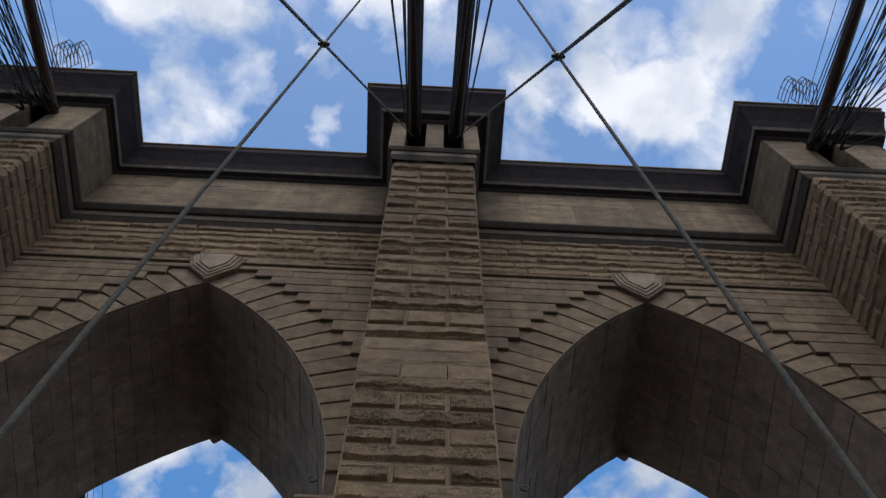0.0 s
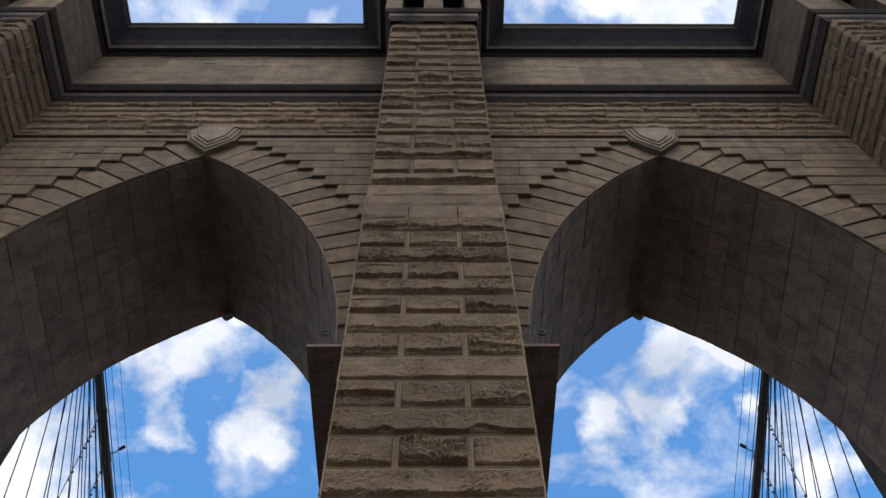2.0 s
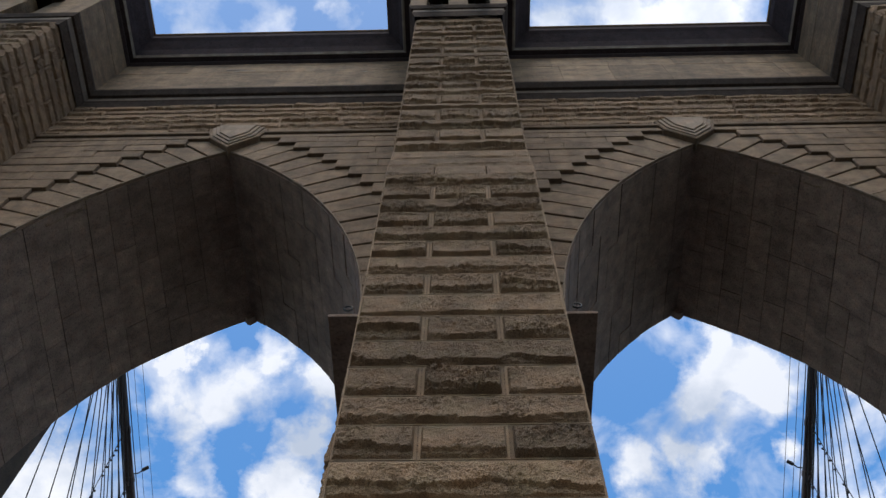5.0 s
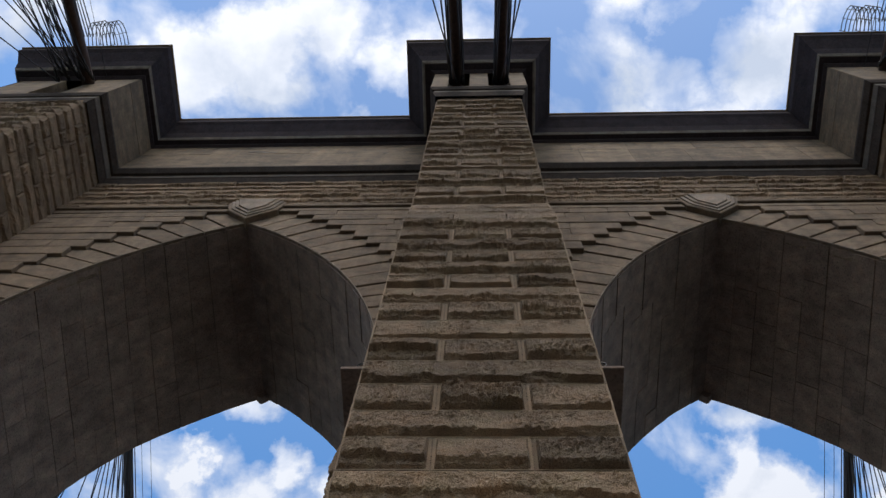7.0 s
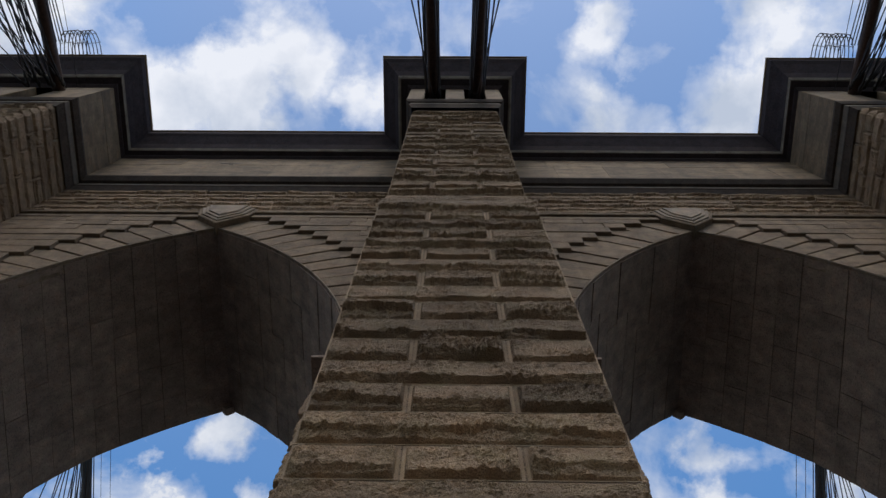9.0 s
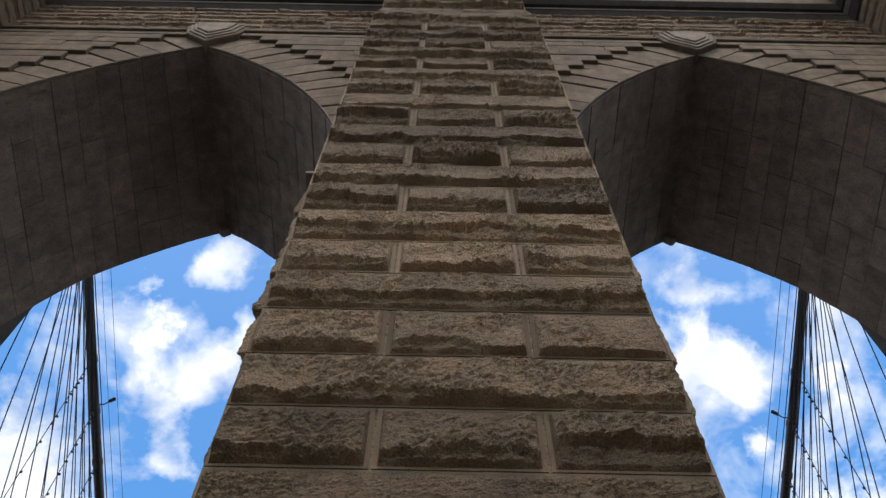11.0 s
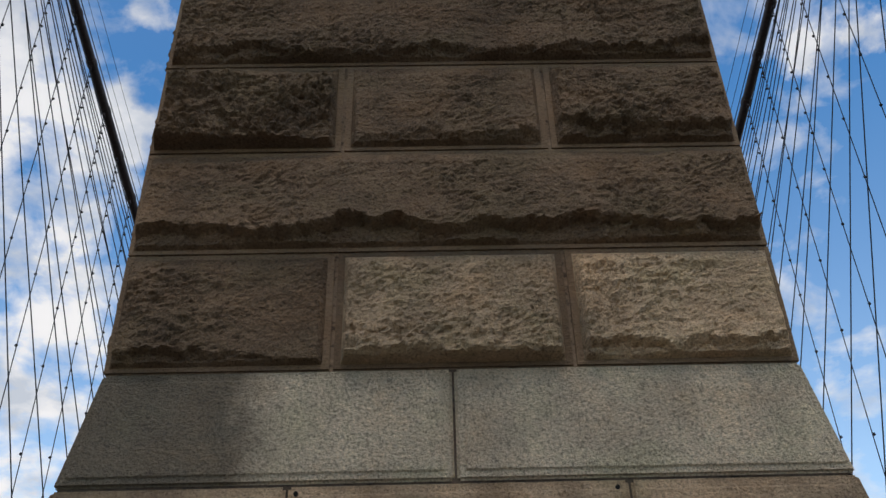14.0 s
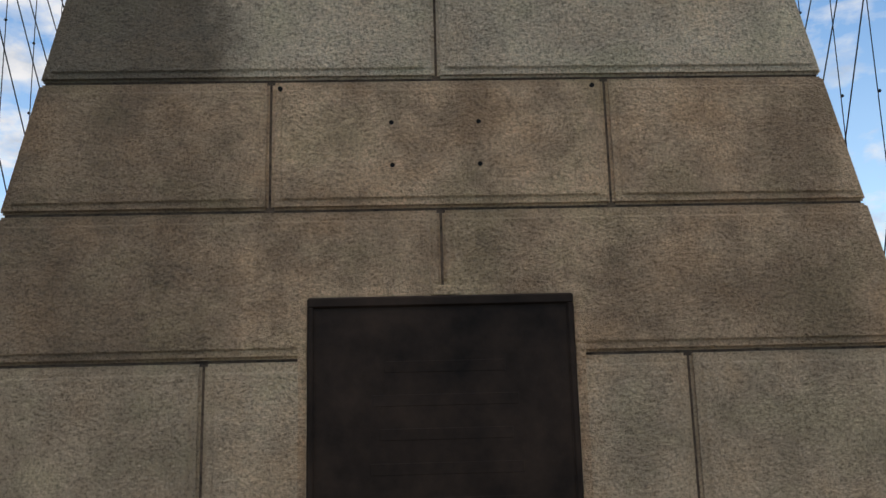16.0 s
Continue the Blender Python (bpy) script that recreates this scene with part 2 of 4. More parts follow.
PLAIN_GRANITE = stone_material("speckled_granite", (0.6, 0.452, 0.298), (0.42, 0.317, 0.21), grain=85, relief=1.0, soot=0.18, spread=0.1, contrast=0.17, coarse=0.85, depth=0.045, mottle=0.2, blotch=2.4, flat=(1.0, 1.0))
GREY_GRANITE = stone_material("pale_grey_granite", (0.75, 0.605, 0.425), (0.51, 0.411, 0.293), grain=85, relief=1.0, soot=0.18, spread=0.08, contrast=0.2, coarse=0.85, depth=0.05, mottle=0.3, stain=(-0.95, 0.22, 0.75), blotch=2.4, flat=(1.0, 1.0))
SOFFIT = stone_material("sooty_vault_stone", (0.266, 0.18, 0.138), (0.158, 0.107, 0.083), grain=20, relief=0.3, soot=0.45, spread=0.13, contrast=0.15)
# soot-blackened stone; the shade under the overhang is also in this colour
SOOT_AND_SHADE = stone_material("weathered_stone_and_shade", (0.049, 0.0375, 0.0395), (0.029, 0.0224, 0.024), grain=18, relief=0.25, soot=0.0, spread=0.08, contrast=0.15, gloss=0.02)
MOULD = stone_material("dark_brown_moulding", (0.085, 0.063, 0.052), (0.05, 0.037, 0.031), grain=18, relief=0.25, soot=0.4, spread=0.08, contrast=0.15, gloss=0.05)
FRIEZE = stone_material("smooth_frieze_stone", (0.225, 0.152, 0.093), (0.1, 0.069, 0.045), grain=14, relief=0.25, soot=0.35, spread=0.2, contrast=0.12, flow=(0.6, 0.6, 1.3))
PALE = stone_material("pale_fillet_stone", (0.25, 0.207, 0.172), (0.14, 0.116, 0.097), grain=20, relief=0.2, soot=0.4, spread=0.1, contrast=0.15)
FILLET = stone_material("brown_fillet_stone", (0.17, 0.128, 0.097), (0.095, 0.072, 0.056), grain=20, relief=0.2, soot=0.4, spread=0.1, contrast=0.15)
PALE_DRESSED = stone_material("pale_dressed_limestone", (0.31, 0.228, 0.165), (0.18, 0.132, 0.098), grain=60, relief=0.6, soot=0.35, spread=0.05, contrast=0.2)
JOINT = stone_material("mortar", (0.11, 0.077, 0.054), (0.06, 0.043, 0.031), grain=30, relief=0.2, soot=0.2, spread=0.0)
MORTAR = stone_material("pale_mortar", (0.23, 0.157, 0.103), (0.145, 0.1, 0.067), grain=30, relief=0.2, soot=0.2, spread=0.0)
# near-black colour in place of the shade inside a hole
HOLE_SHADE = plain_material("hole_shade", (0.004, 0.003, 0.003), 1.0, 0.0, 8, 0.2, 0.0)
CABLE = plain_material("brown_cable_paint", (0.058, 0.031, 0.023), 0.55, 0.0, 8, 0.5, 0.3)
WIRE = plain_material("dark_wire_rope", (0.035, 0.033, 0.035), 0.6, 0.3, 30, 0.4, 0.2)
ROPE = plain_material("galvanised_wire_rope", (0.078, 0.067, 0.056), 0.8, 0.0, 25, 0.4, 0.3, 0.1)
IRON = plain_material("dark_iron", (0.025, 0.022, 0.020), 0.6, 0.3, 30, 0.4, 0.2)
BRONZE = plain_material("dark_bronze", (0.018, 0.0112, 0.0076), 0.6, 0.0, 4, 0.75, 0.3, 0.12)
WATER = plain_material("river_water", (0.03, 0.05, 0.055), 0.15, 0.0, 0.05, 0.3, 0.2)
ROAD = plain_material("grey_road_deck", (0.09, 0.085, 0.08), 0.85, 0.0, 3.0, 0.3, 0.2)
PLANK = plain_material("weathered_planks", (0.20, 0.165, 0.13), 0.8, 0.0, 4.0, 0.35, 0.3)


# ---- mesh tools ----
def mesh_of(name, verts, faces, material, smooth=False):
    me = bpy.data.meshes.new(name)
    me.from_pydata([tuple(v) for v in verts], [], faces)
    me.materials.append(material)
    if smooth:
        me.polygons.foreach_set("use_smooth", [True] * len(me.polygons))
    me.update()
    return me


def child(name, me, parent, label="", place=None):
    ob = new(name, me)
    ob.parent = parent
    if place is not None:
        ob.matrix_basis = place
    if label:
        tagged(ob, label)
    return ob


def box_data(x0, x1, y0, y1, z0, z1, b=0.0):
    """A box, its edges cut by b."""
    if b <= 0:
        v = [(x, y, z) for z in (z0, z1) for y in (y0, y1) for x in (x0, x1)]
        return v, [(0, 2, 3, 1), (4, 5, 7, 6), (0, 1, 5, 4), (1, 3, 7, 5), (3, 2, 6, 7), (2, 0, 4, 6)]
    bm = bmesh.new()
    bmesh.ops.create_cube(bm, size=1, matrix=Matrix.LocRotScale(((x0 + x1) / 2, (y0 + y1) / 2, (z0 + z1) / 2), None, (x1 - x0, y1 - y0, z1 - z0)))
    bmesh.ops.bevel(bm, geom=bm.edges[:], offset=b, segments=1, affect="EDGES")
    bm.verts.index_update()
    v, f = [tuple(p.co) for p in bm.verts], [tuple(p.index for p in q.verts) for q in bm.faces]
    bm.free()
    return v, f


def join_data(*parts):
    v, f = [], []
    for pv, pf in parts:
        n = len(v)
        v += pv
        f += [tuple(i + n for i in q) for q in pf]
    return v, f


def prism(outline, y0, y1):
    """An outline in x and z (anticlockwise seen from the front), pushed from y0 back to y1."""
    n = len(outline)
    v = [(x, y0, z) for x, z in outline] + [(x, y1, z) for x, z in outline]
    return v, [tuple(range(n)), tuple(range(2 * n - 1, n - 1, -1))] + [(i, i + n, (i + 1) % n + n, (i + 1) % n) for i in range(n)]


def tube_data(points, radius, sides=6):
    v, f = [], []
    pts = [Vector(p) for p in points]
    for i, p in enumerate(pts):
        d = (pts[min(i + 1, len(pts) - 1)] - pts[max(i - 1, 0)]).normalized()
        a = d.cross(Vector((0.31, 0.17, 0.93))).normalized()
        b = d.cross(a)
        for k in range(sides):
            w = 2 * math.pi * k / sides
            v.append(p + radius * (a * math.cos(w) + b * math.sin(w)))
    for i in range(len(pts) - 1):
        for k in range(sides):
            q = i * sides
            f.append((q + k, q + (k + 1) % sides, q + sides + (k + 1) % sides, q + sides + k))
    f += [tuple(range(sides))[::-1], tuple(range((len(pts) - 1) * sides, len(pts) * sides))]
    return v, f


MARGIN_U, MARGIN_W, CORNER = 0.032, 0.022, 0.022   # drafted margins at the upright and level edges


def hash01(n, salt):
    """A fixed number from 0 to 1 for the stone n."""
    v = math.sin(n * 12.9898 + salt * 78.233) * 43758.5453
    return v - math.floor(v)


def wave(x, seed, salt=0.0):
    return noise.noise(Vector((x, seed * 1.37 + salt, salt * 2.1)))


def ridge(p):
    """Sharp crests and broad hollows, from 0 to 1."""
    return 1.0 - 2.0 * abs(noise.noise(p))


def stone_number(course, place):
    """The number from which a stone of the middle buttress draws its shape."""
    return 17.3 * course + 5.1 * place


# stones of the middle buttress, by course and place: how far they stand out, where the lower edge broke off and how unevenly, how rough they are
BREAKS = {round(stone_number(c, p), 1): shape for (c, p), shape in {
    (0, 0): (0.55, 0.1, 0.1, 0.7), (0, 1): (0.75, 0.09, 0.05, 1.25), (0, 2): (0.8, 0.14, 0.05, 0.95),
    (1, 0): (1.05, 0.2, 0.15, 0.75), (2, 0): (0.6, 0.06, 0.05, 1.6), (2, 1): (0.5, 0.1, 0.1, 0.8), (2, 2): (0.8, 0.17, 0.08, 1.25),
    (3, 0): (0.7, 0.12, 0.12, 0.85), (4, 0): (0.9, 0.16, 0.12, 1.1), (4, 1): (1.0, 0.22, 0.22, 1.05), (4, 2): (1.25, 0.34, 0.06, 1.0),
    (5, 0): (0.85, 0.13, 0.14, 1.3), (6, 0): (0.75, 0.1, 0.06, 1.0), (6, 1): (0.75, 0.15, 0.16, 1.0), (6, 2): (0.5, 0.06, 0.05, 0.9),
    (7, 0): (1.1, 0.24, 0.1, 1.0), (8, 0): (0.95, 0.2, 0.08, 1.1), (8, 1): (0.8, 0.13, 0.1, 1.1), (8, 2): (1.1, 0.27, 0.1, 1.1),
    (9, 0): (1.1, 0.23, 0.22, 1.0), (10, 0): (1.25, 0.26, 0.12, 1.3), (10, 1): (1.0, 0.17, 0.06, 0.9), (10, 2): (0.9, 0.1, 0.1, 1.9),
    (11, 0): (0.9, 0.13, 0.1, 1.0), (12, 0): (0.8, 0.09, 0.06, 1.1), (12, 1): (1.1, 0.19, 0.16, 1.9), (12, 2): (0.75, 0.09, 0.08, 1.0),
    (13, 0): (1.0, 0.12, 0.28, 0.9), (14, 0): (1.4, 0.36, 0.12, 1.1), (14, 1): (0.8, 0.11, 0.08, 1.1), (14, 2): (1.0, 0.19, 0.14, 1.1),
    (16, 0): (1.1, 0.22, 0.1, 1.2), (16, 1): (1.0, 0.17, 0.08, 1.1), (16, 2): (1.2, 0.31, 0.2, 1.7)}.items()}


def chips(p, tilt):
    """Height of a broken face: flat facets, each with a tilt of its own."""
    dist, near = noise.voronoi(p)
    c = noise.cell_vector(near[0] * 7.31)
    d = p - near[0]
    return c.z * 0.45 + tilt * (c.x * d.x + c.y * d.y)


def rock_height(u, w, width, height, off, bold, ml, mr, fine, mw=MARGIN_W):
    """How far a rock-faced block stands out at u, w (metres from its lower corner)."""
    eu, ew = min(u - ml, width - u - mr), min(w, height - w) - mw
    if eu <= 0.001 or ew <= 0.001:
        return 0.0
    long = width > 1.3
    calm = hash01(off, 1.0) < (0.2 if long else 0.35)
    push = (0.35 if calm else 0.6) + 0.6 * hash01(off, 2.0)
    low = 0.05 if calm else 0.09 + (0.12 if long else 0.16) * hash01(off, 3.0)
    reach = 0.06 if calm else 0.10 + 0.10 * hash01(off, 4.0)
    rough = (0.7 if calm else 0.9) * (0.8 + 0.7 * hash01(off, 9.0))
    second = not calm and hash01(off, 6.0) < 0.55
    known = BREAKS.get(round(off, 1))
    if known:
        push, low, reach, rough = known
        second = False
    rise = min(1.0, eu / 0.022) * min(1.0, (w - mw) / 0.012) * min(1.0, 0.12 + (height - w - mw) / 0.09)
    # the line along which the lower edge was broken away
    line = height * max(0.045, low + reach * wave(u * 1.5, off) + 0.45 * reach * wave(u * 4.2, off, 1.0)) + 0.036 * wave(u * 8, off, 2.0) + 0.024 * wave(u * 19, off, 3.0)
    above = w - line
    top = max(0.05, height - line)
    full = bold * push * (1.0 + 0.35 * wave(u * 1.9, off, 4.0))
    hollow = bold * (0.12 + 0.16 * wave(u * 3.1, off, 5.0))
    if above > 0:
        h = full * (1.0 - 0.72 * (above / top) ** 0.8)
    else:
        h = hollow + (full - hollow) * max(0.0, 1.0 + above / (0.014 + 0.02 * hash01(off, 5.0) + 0.03 * max(0.0, wave(u * 2.7, off, 9.0))))
        h += 0.3 * bold * max(0.0, chips(Vector((u * 6.0 + off, w * 11.0, off)), 1.2))
    # a second, slanting break across part of the face
    if second:
        slant = above - top * (0.30 + 0.35 * hash01(off, 7.0)) - 0.22 * (hash01(off, 8.0) - 0.5) * (u - width * 0.5) - 0.05 * wave(u * 3.3, off, 6.0) - 0.012 * wave(u * 15, off, 7.0)
        there = min(1.0, max(0.0, 2.2 * wave(u * 1.3, off, 8.0) + 0.3))
        if slant > 0:
            h += there * bold * 0.34 * max(0.0, 1.0 - slant / (0.5 * top))
    # broken grain, drawn out along the bed
    p = Vector((u * 0.72 + off, w * 1.35, off * 0.37))
    q = p + 0.03 * noise.noise_vector(p * 7)
    rough *= min(1.0, bold / 0.08 + 0.1)
    patch = 0.55 + 0.9 * max(0.0, min(1.0, 0.5 + 1.3 * noise.noise(p * 2.3)))
    h += rough * patch * (0.011 * ridge(q * 4.6) + 0.010 * ridge(q * 10.0 + Vector((3, 1, 7))) + 0.012 * chips(q * 6.0, 1.4) + 0.008 * chips(q * 17.0, 1.4) + 0.009 * noise.noise(q * 23.0))
    if fine:
        h += rough * patch * (0.0085 * ridge(q * 36.0) + 0.0075 * noise.noise(q * 58.0))
    return rise * max(0.002, h)


def steps_of(length, n, m0, m1):
    inner = [m0 + (length - m0 - m1) * k / (n - 2) for k in range(n - 1)]
    return [0.0] + inner + [length]


def rock_face(origin, across, up, out, width, height, nu, nw, off, bold, ml=MARGIN_U, mr=MARGIN_U, mw=MARGIN_W):
    fine = width / nu < 0.032
    us, ws = steps_of(width, nu, ml, mr), steps_of(height, nw, mw, mw)
    v = [origin + across * u + up * w + out * rock_height(u, w, width, height, off, bold, ml, mr, fine, mw) for w in ws for u in us]
    f = [(j * (nu + 1) + i, j * (nu + 1) + i + 1, (j + 1) * (nu + 1) + i + 1, (j + 1) * (nu + 1) + i) for j in range(nw) for i in range(nu)]
    return v, f


X, Y, Z = Vector((1, 0, 0)), Vector((0, 1, 0)), Vector((0, 0, 1))


def rock_block(x0, x1, y, depth, z0, z1, off, bold=0.07, step=0.06, left=0.0, right=0.0, mu=MARGIN_U, mw=MARGIN_W):
    """A rock-faced block with a drafted margin; its ends too where they show, standing out left and right times as far. y is the plane of the margin.
    Gives points, faces and, for each face, whether it is tooled smooth."""
    w, h = x1 - x0, z1 - z0
    nu, nw = max(6, int(w / step)), max(5, int(h / step))
    nd = max(5, int(depth / step))

    def flags(n):
        return [i in (0, n - 1) or j in (0, nw - 1) for j in range(nw) for i in range(n)]

    parts, tooled = [rock_face(Vector((x0, y, z0)), X, Z, -Y, w, h, nu, nw, off, bold, CORNER if left else mu, CORNER if right else mu, mw)], flags(nu)
    if left:
        parts.append(rock_face(Vector((x0, y + depth, z0)), -Y, Z, -X, depth, h, nd, nw, off + 5, bold * left, mu, CORNER, mw))
        tooled += flags(nd)
    else:
        parts.append(([(x0, y + depth, z0), (x0, y, z0), (x0, y, z1), (x0, y + depth, z1)], [(0, 1, 2, 3)]))
        tooled.append(True)
    if right:
        parts.append(rock_face(Vector((x1, y, z0)), Y, Z, X, depth, h, nd, nw, off + 9, bold * right, CORNER, mu, mw))
        tooled += flags(nd)
    else:
        parts.append(([(x1, y, z0), (x1, y + depth, z0), (x1, y + depth, z1), (x1, y, z1)], [(0, 1, 2, 3)]))
        tooled.append(True)
    parts.append(([(x0, y, z1), (x1, y, z1), (x1, y + depth, z1), (x0, y + depth, z1)], [(0, 1, 2, 3)]))
    parts.append(([(x0, y + depth, z0), (x1, y + depth, z0), (x1, y, z0), (x0, y, z0)], [(0, 1, 2, 3)]))
    parts.append(([(x1, y + depth, z0), (x0, y + depth, z0), (x0, y + depth, z1), (x1, y + depth, z1)], [(0, 1, 2, 3)]))
    return (*join_data(*parts), tooled + [True] * 3)


def rock_stone(data, parent, margins=True, material=None, margin=None):
    v, f, tooled = data
    me = mesh_of("stone_block", v, f, material or ROCK)
    me.materials.append(margin or MARGIN)
    me.polygons.foreach_set("material_index", [int(t and margins) for t in tooled])
    return child("stone_block", me, parent)


# ---- the plan, in metres: x across, y onwards, z up from the footway ----
WALL, REAR = 3.86, 10.88            # faces of the wall between the buttresses
FACE, BACK = 0.25, 14.5             # faces of the side buttresses and of all the heads
SHAFT = 0.43                        # face of the middle buttress above its set-back
HALF = 1.55                         # half width of the middle buttress
SIDE0, SIDE1 = 15.9, 20.7           # side buttress, inner and outer face
APEX_X, SPRING_Z, SPAN, CENTRE = 8.3, 18.6, 5.9, 9.87   # pointed arches
RADIUS = SPAN + CENTRE
FOOT = -6.0

tower = tagged(new("bridge_tower"), "weathered stone bridge tower with two pointed arches and heavy dark cornice", "bridge tower", kind="structure")


def arch_point(side, z):
    """|x| of the intrados at the height z; side 1 towards the middle, -1 outwards."""
    d = math.sqrt(max(0.0, RADIUS ** 2 - max(0.0, z - SPRING_Z) ** 2)) - CENTRE
    return APEX_X - side * d


ANG_TOP = math.acos(CENTRE / RADIUS)


def arch_at(side, a, extra=0.0):
    """Point (|x|, z) at the angle a from the springing, extra metres outside the intrados."""
    r = RADIUS + extra
    return APEX_X - side * (r * math.cos(a) - CENTRE), SPRING_Z + r * math.sin(a)


def splay(side, z, y):
    """The outer sides of the vaults widen towards the far face."""
    return 0.0 if side == 1 else 0.5 * min(1.0, max(0.0, 31.0 - z) / 3.5) * (y - WALL) / (REAR - WALL)


def rise(z, y):
    """The vaults climb slightly towards the far face."""
    return 0.17 * min(1.0, max(0.0, z - 20.0) / 8.0) * (y - WALL) / (REAR - WALL)


# core wall: spandrels, with two openings right through
def build_wall():
    v, f = [], []
    n = 28
    top = 42.0

    def quad(a, b, c, d):
        k = len(v)
        v.extend((a, b, c, d))
        f.append((k, k + 1, k + 2, k + 3))

    for s in (-1, 1):
        for y, flip in ((WALL, s < 0), (REAR, s > 0)):
            for side in (1, -1):
                edge = 1.0 if side == 1 else SIDE0 + 0.4
                zs = [FOOT] + [SPRING_Z + RADIUS * math.sin(ANG_TOP * k / n) for k in range(n + 1)]
                for z0, z1 in zip(zs, zs[1:]):
                    if side == 1 and z0 < 10 and y == WALL:
                        continue
                    r0, r1 = z0 + rise(z0, y), z1 + rise(z1, y)
                    q = [(s * edge, y, r0), (s * (arch_point(side, z0) + splay(side, z0, y)), y, r0),
                         (s * (arch_point(side, z1) + splay(side, z1, y)), y, r1), (s * edge, y, r1)]
                    quad(*(q if (side == 1) != flip else q[::-1]))
                apex = SPRING_Z + RADIUS * math.sin(ANG_TOP)
                apex += rise(apex, y)
                q = [(s * edge, y, apex), (s * APEX_X, y, apex), (s * APEX_X, y, top), (s * edge, y, top)]
                quad(*(q if (side == 1) != flip else q[::-1]))
    return v, f


wall = child("wall", mesh_of("wall", *build_wall(), JOINT), tower, "coursed brown stone wall between the buttresses")


def build_vault(s, side):
    """Half of a vault's inner face."""
    n = 26
    prof = ([] if side == 1 else [(arch_point(side, FOOT), FOOT)]) + [arch_at(side, ANG_TOP * k / n) for k in range(n + 1)]
    v, f = [], []
    for x, z in prof:
        v += [(s * x, WALL, z), (s * (x + splay(side, z, REAR)), REAR, z + rise(z, REAR))]
    for i in range(len(prof) - 1):
        q = (2 * i, 2 * i + 1, 2 * i + 3, 2 * i + 2)
        f.append(q if (s * side) < 0 else q[::-1])
    return v, f


for s in (-1, 1):
    for side in (1, -1):
        child("vault", mesh_of("vault", *build_vault(s, side), SOFFIT), tower, "sooty dark inner face of the pointed arch")

# ---- mouldings, frieze and cornice follow the tower's stepped outline ----
def offset_outline(d):
    """The outline at the projection d; the buttresses' heads spread at a rate of their own."""
    head, over = min(d, 0.6), max(0.0, d - 0.6)
    mid, s0, s1 = 1.63 + 0.62 * head + 1.45 * over, SIDE0 - 0.81 * d, SIDE1 + 0.81 * d
    jut = 0.45 * head + 1.36 * over - 0.05
    w, fr, re, ba = WALL - d, FACE - jut, REAR + d, BACK + jut
    half = [(-s1, fr), (-s0, fr), (-s0, w), (-mid, w), (-mid, fr), (mid, fr), (mid, w), (s0, w), (s0, fr), (s1, fr)]
    return half + [(s1, ba), (s0, ba), (s0, re), (mid, re), (mid, ba), (-mid, ba), (-mid, re), (-s0, re), (-s0, ba), (-s1, ba)]


def loft(profile, cap=False, skip=()):
    n, v, f = 20, [], []
    for d, z in profile:
        v += [(x, y, z) for x, y in offset_outline(d)]
    for k in range(len(profile) - 1):
        for i in range(n):
            j = (i + 1) % n
            if i in skip:
                continue
            f.append((k * n + i, k * n + j, (k + 1) * n + j, (k + 1) * n + i))
    if cap:
        f.append(tuple(range((len(profile) - 1) * n, len(profile) * n)))
    return v, f


child("string_moulding", mesh_of("string_moulding", *loft([(0.15, 36.06), (0.20, 36.16), (0.32, 36.40), (0.36, 36.44), (0.36, 36.51), (0.28, 36.52)]), MOULD), tower, "dark stone moulding under the frieze")
child("fillet", mesh_of("fillet", *loft([(0.28, 36.52), (0.30, 37.04)]), FILLET), tower, "pale narrow stone fillet")
child("frieze_moulding", mesh_of("frieze_moulding", *loft([(0.30, 37.04), (0.42, 37.06), (0.58, 37.3), (0.58, 37.42), (0.55, 37.44)]), MOULD), tower, "dark stone moulding")
child("frieze", mesh_of("frieze", *loft([(0.55, 37.32), (0.55, 39.86), (0.53, 39.865), (0.53, 39.89), (0.55, 39.895), (0.55, 41.35)], skip=(0, 4, 8, 10, 14, 18)), FRIEZE), tower, "smooth stained stone frieze")
child("bed_moulding", mesh_of("bed_moulding", *loft([(0.55, 41.3), (0.70, 41.4), (0.70, 41.5), (0.90, 41.55)]), SOOT_AND_SHADE), tower, "bed moulding under the cornice, black with soot and painted shade")
child("cornice_fillet", mesh_of("cornice_fillet", *loft([(0.90, 41.55), (0.94, 41.56), (0.94, 41.63), (1.0, 41.7)]), PALE), tower, "thin weathered stone fillet of the cornice")
child("cornice", mesh_of("cornice", *loft([(1.0, 41.7), (1.12, 42.2), (1.38, 42.8), (1.50, 43.0), (1.50, 43.5)]), SOOT_AND_SHADE), tower, "weathered stone cornice with deep overhang, its shade painted into the black")
child("coping", mesh_of("coping", *loft([(1.50, 43.5), (1.56, 43.52), (1.56, 43.63), (1.3, 43.7)], cap=True), FRIEZE), tower, "thin weathered stone coping")


# two courses of smooth blocks face the frieze between the buttresses
rng = random.Random(8)
for s in (-1, 1):
    for z0, z1 in ((37.46, 39.86), (39.885, 41.33)):
        c = 2.17
        while c < 15.4:
            c1 = c + rng.uniform(1.7, 3.1)
            if 15.43 - c1 < 1.0:
                c1 = 15.43
            x0, x1 = sorted((s * (c + 0.003), s * (c1 - 0.003)))
            y = WALL - 0.565 - rng.uniform(0, 0.012)
            child("frieze_block", mesh_of("frieze_block", *box_data(x0, x1, y, WALL - 0.4, z0, z1, 0.004), FRIEZE), tower)
            c = c1

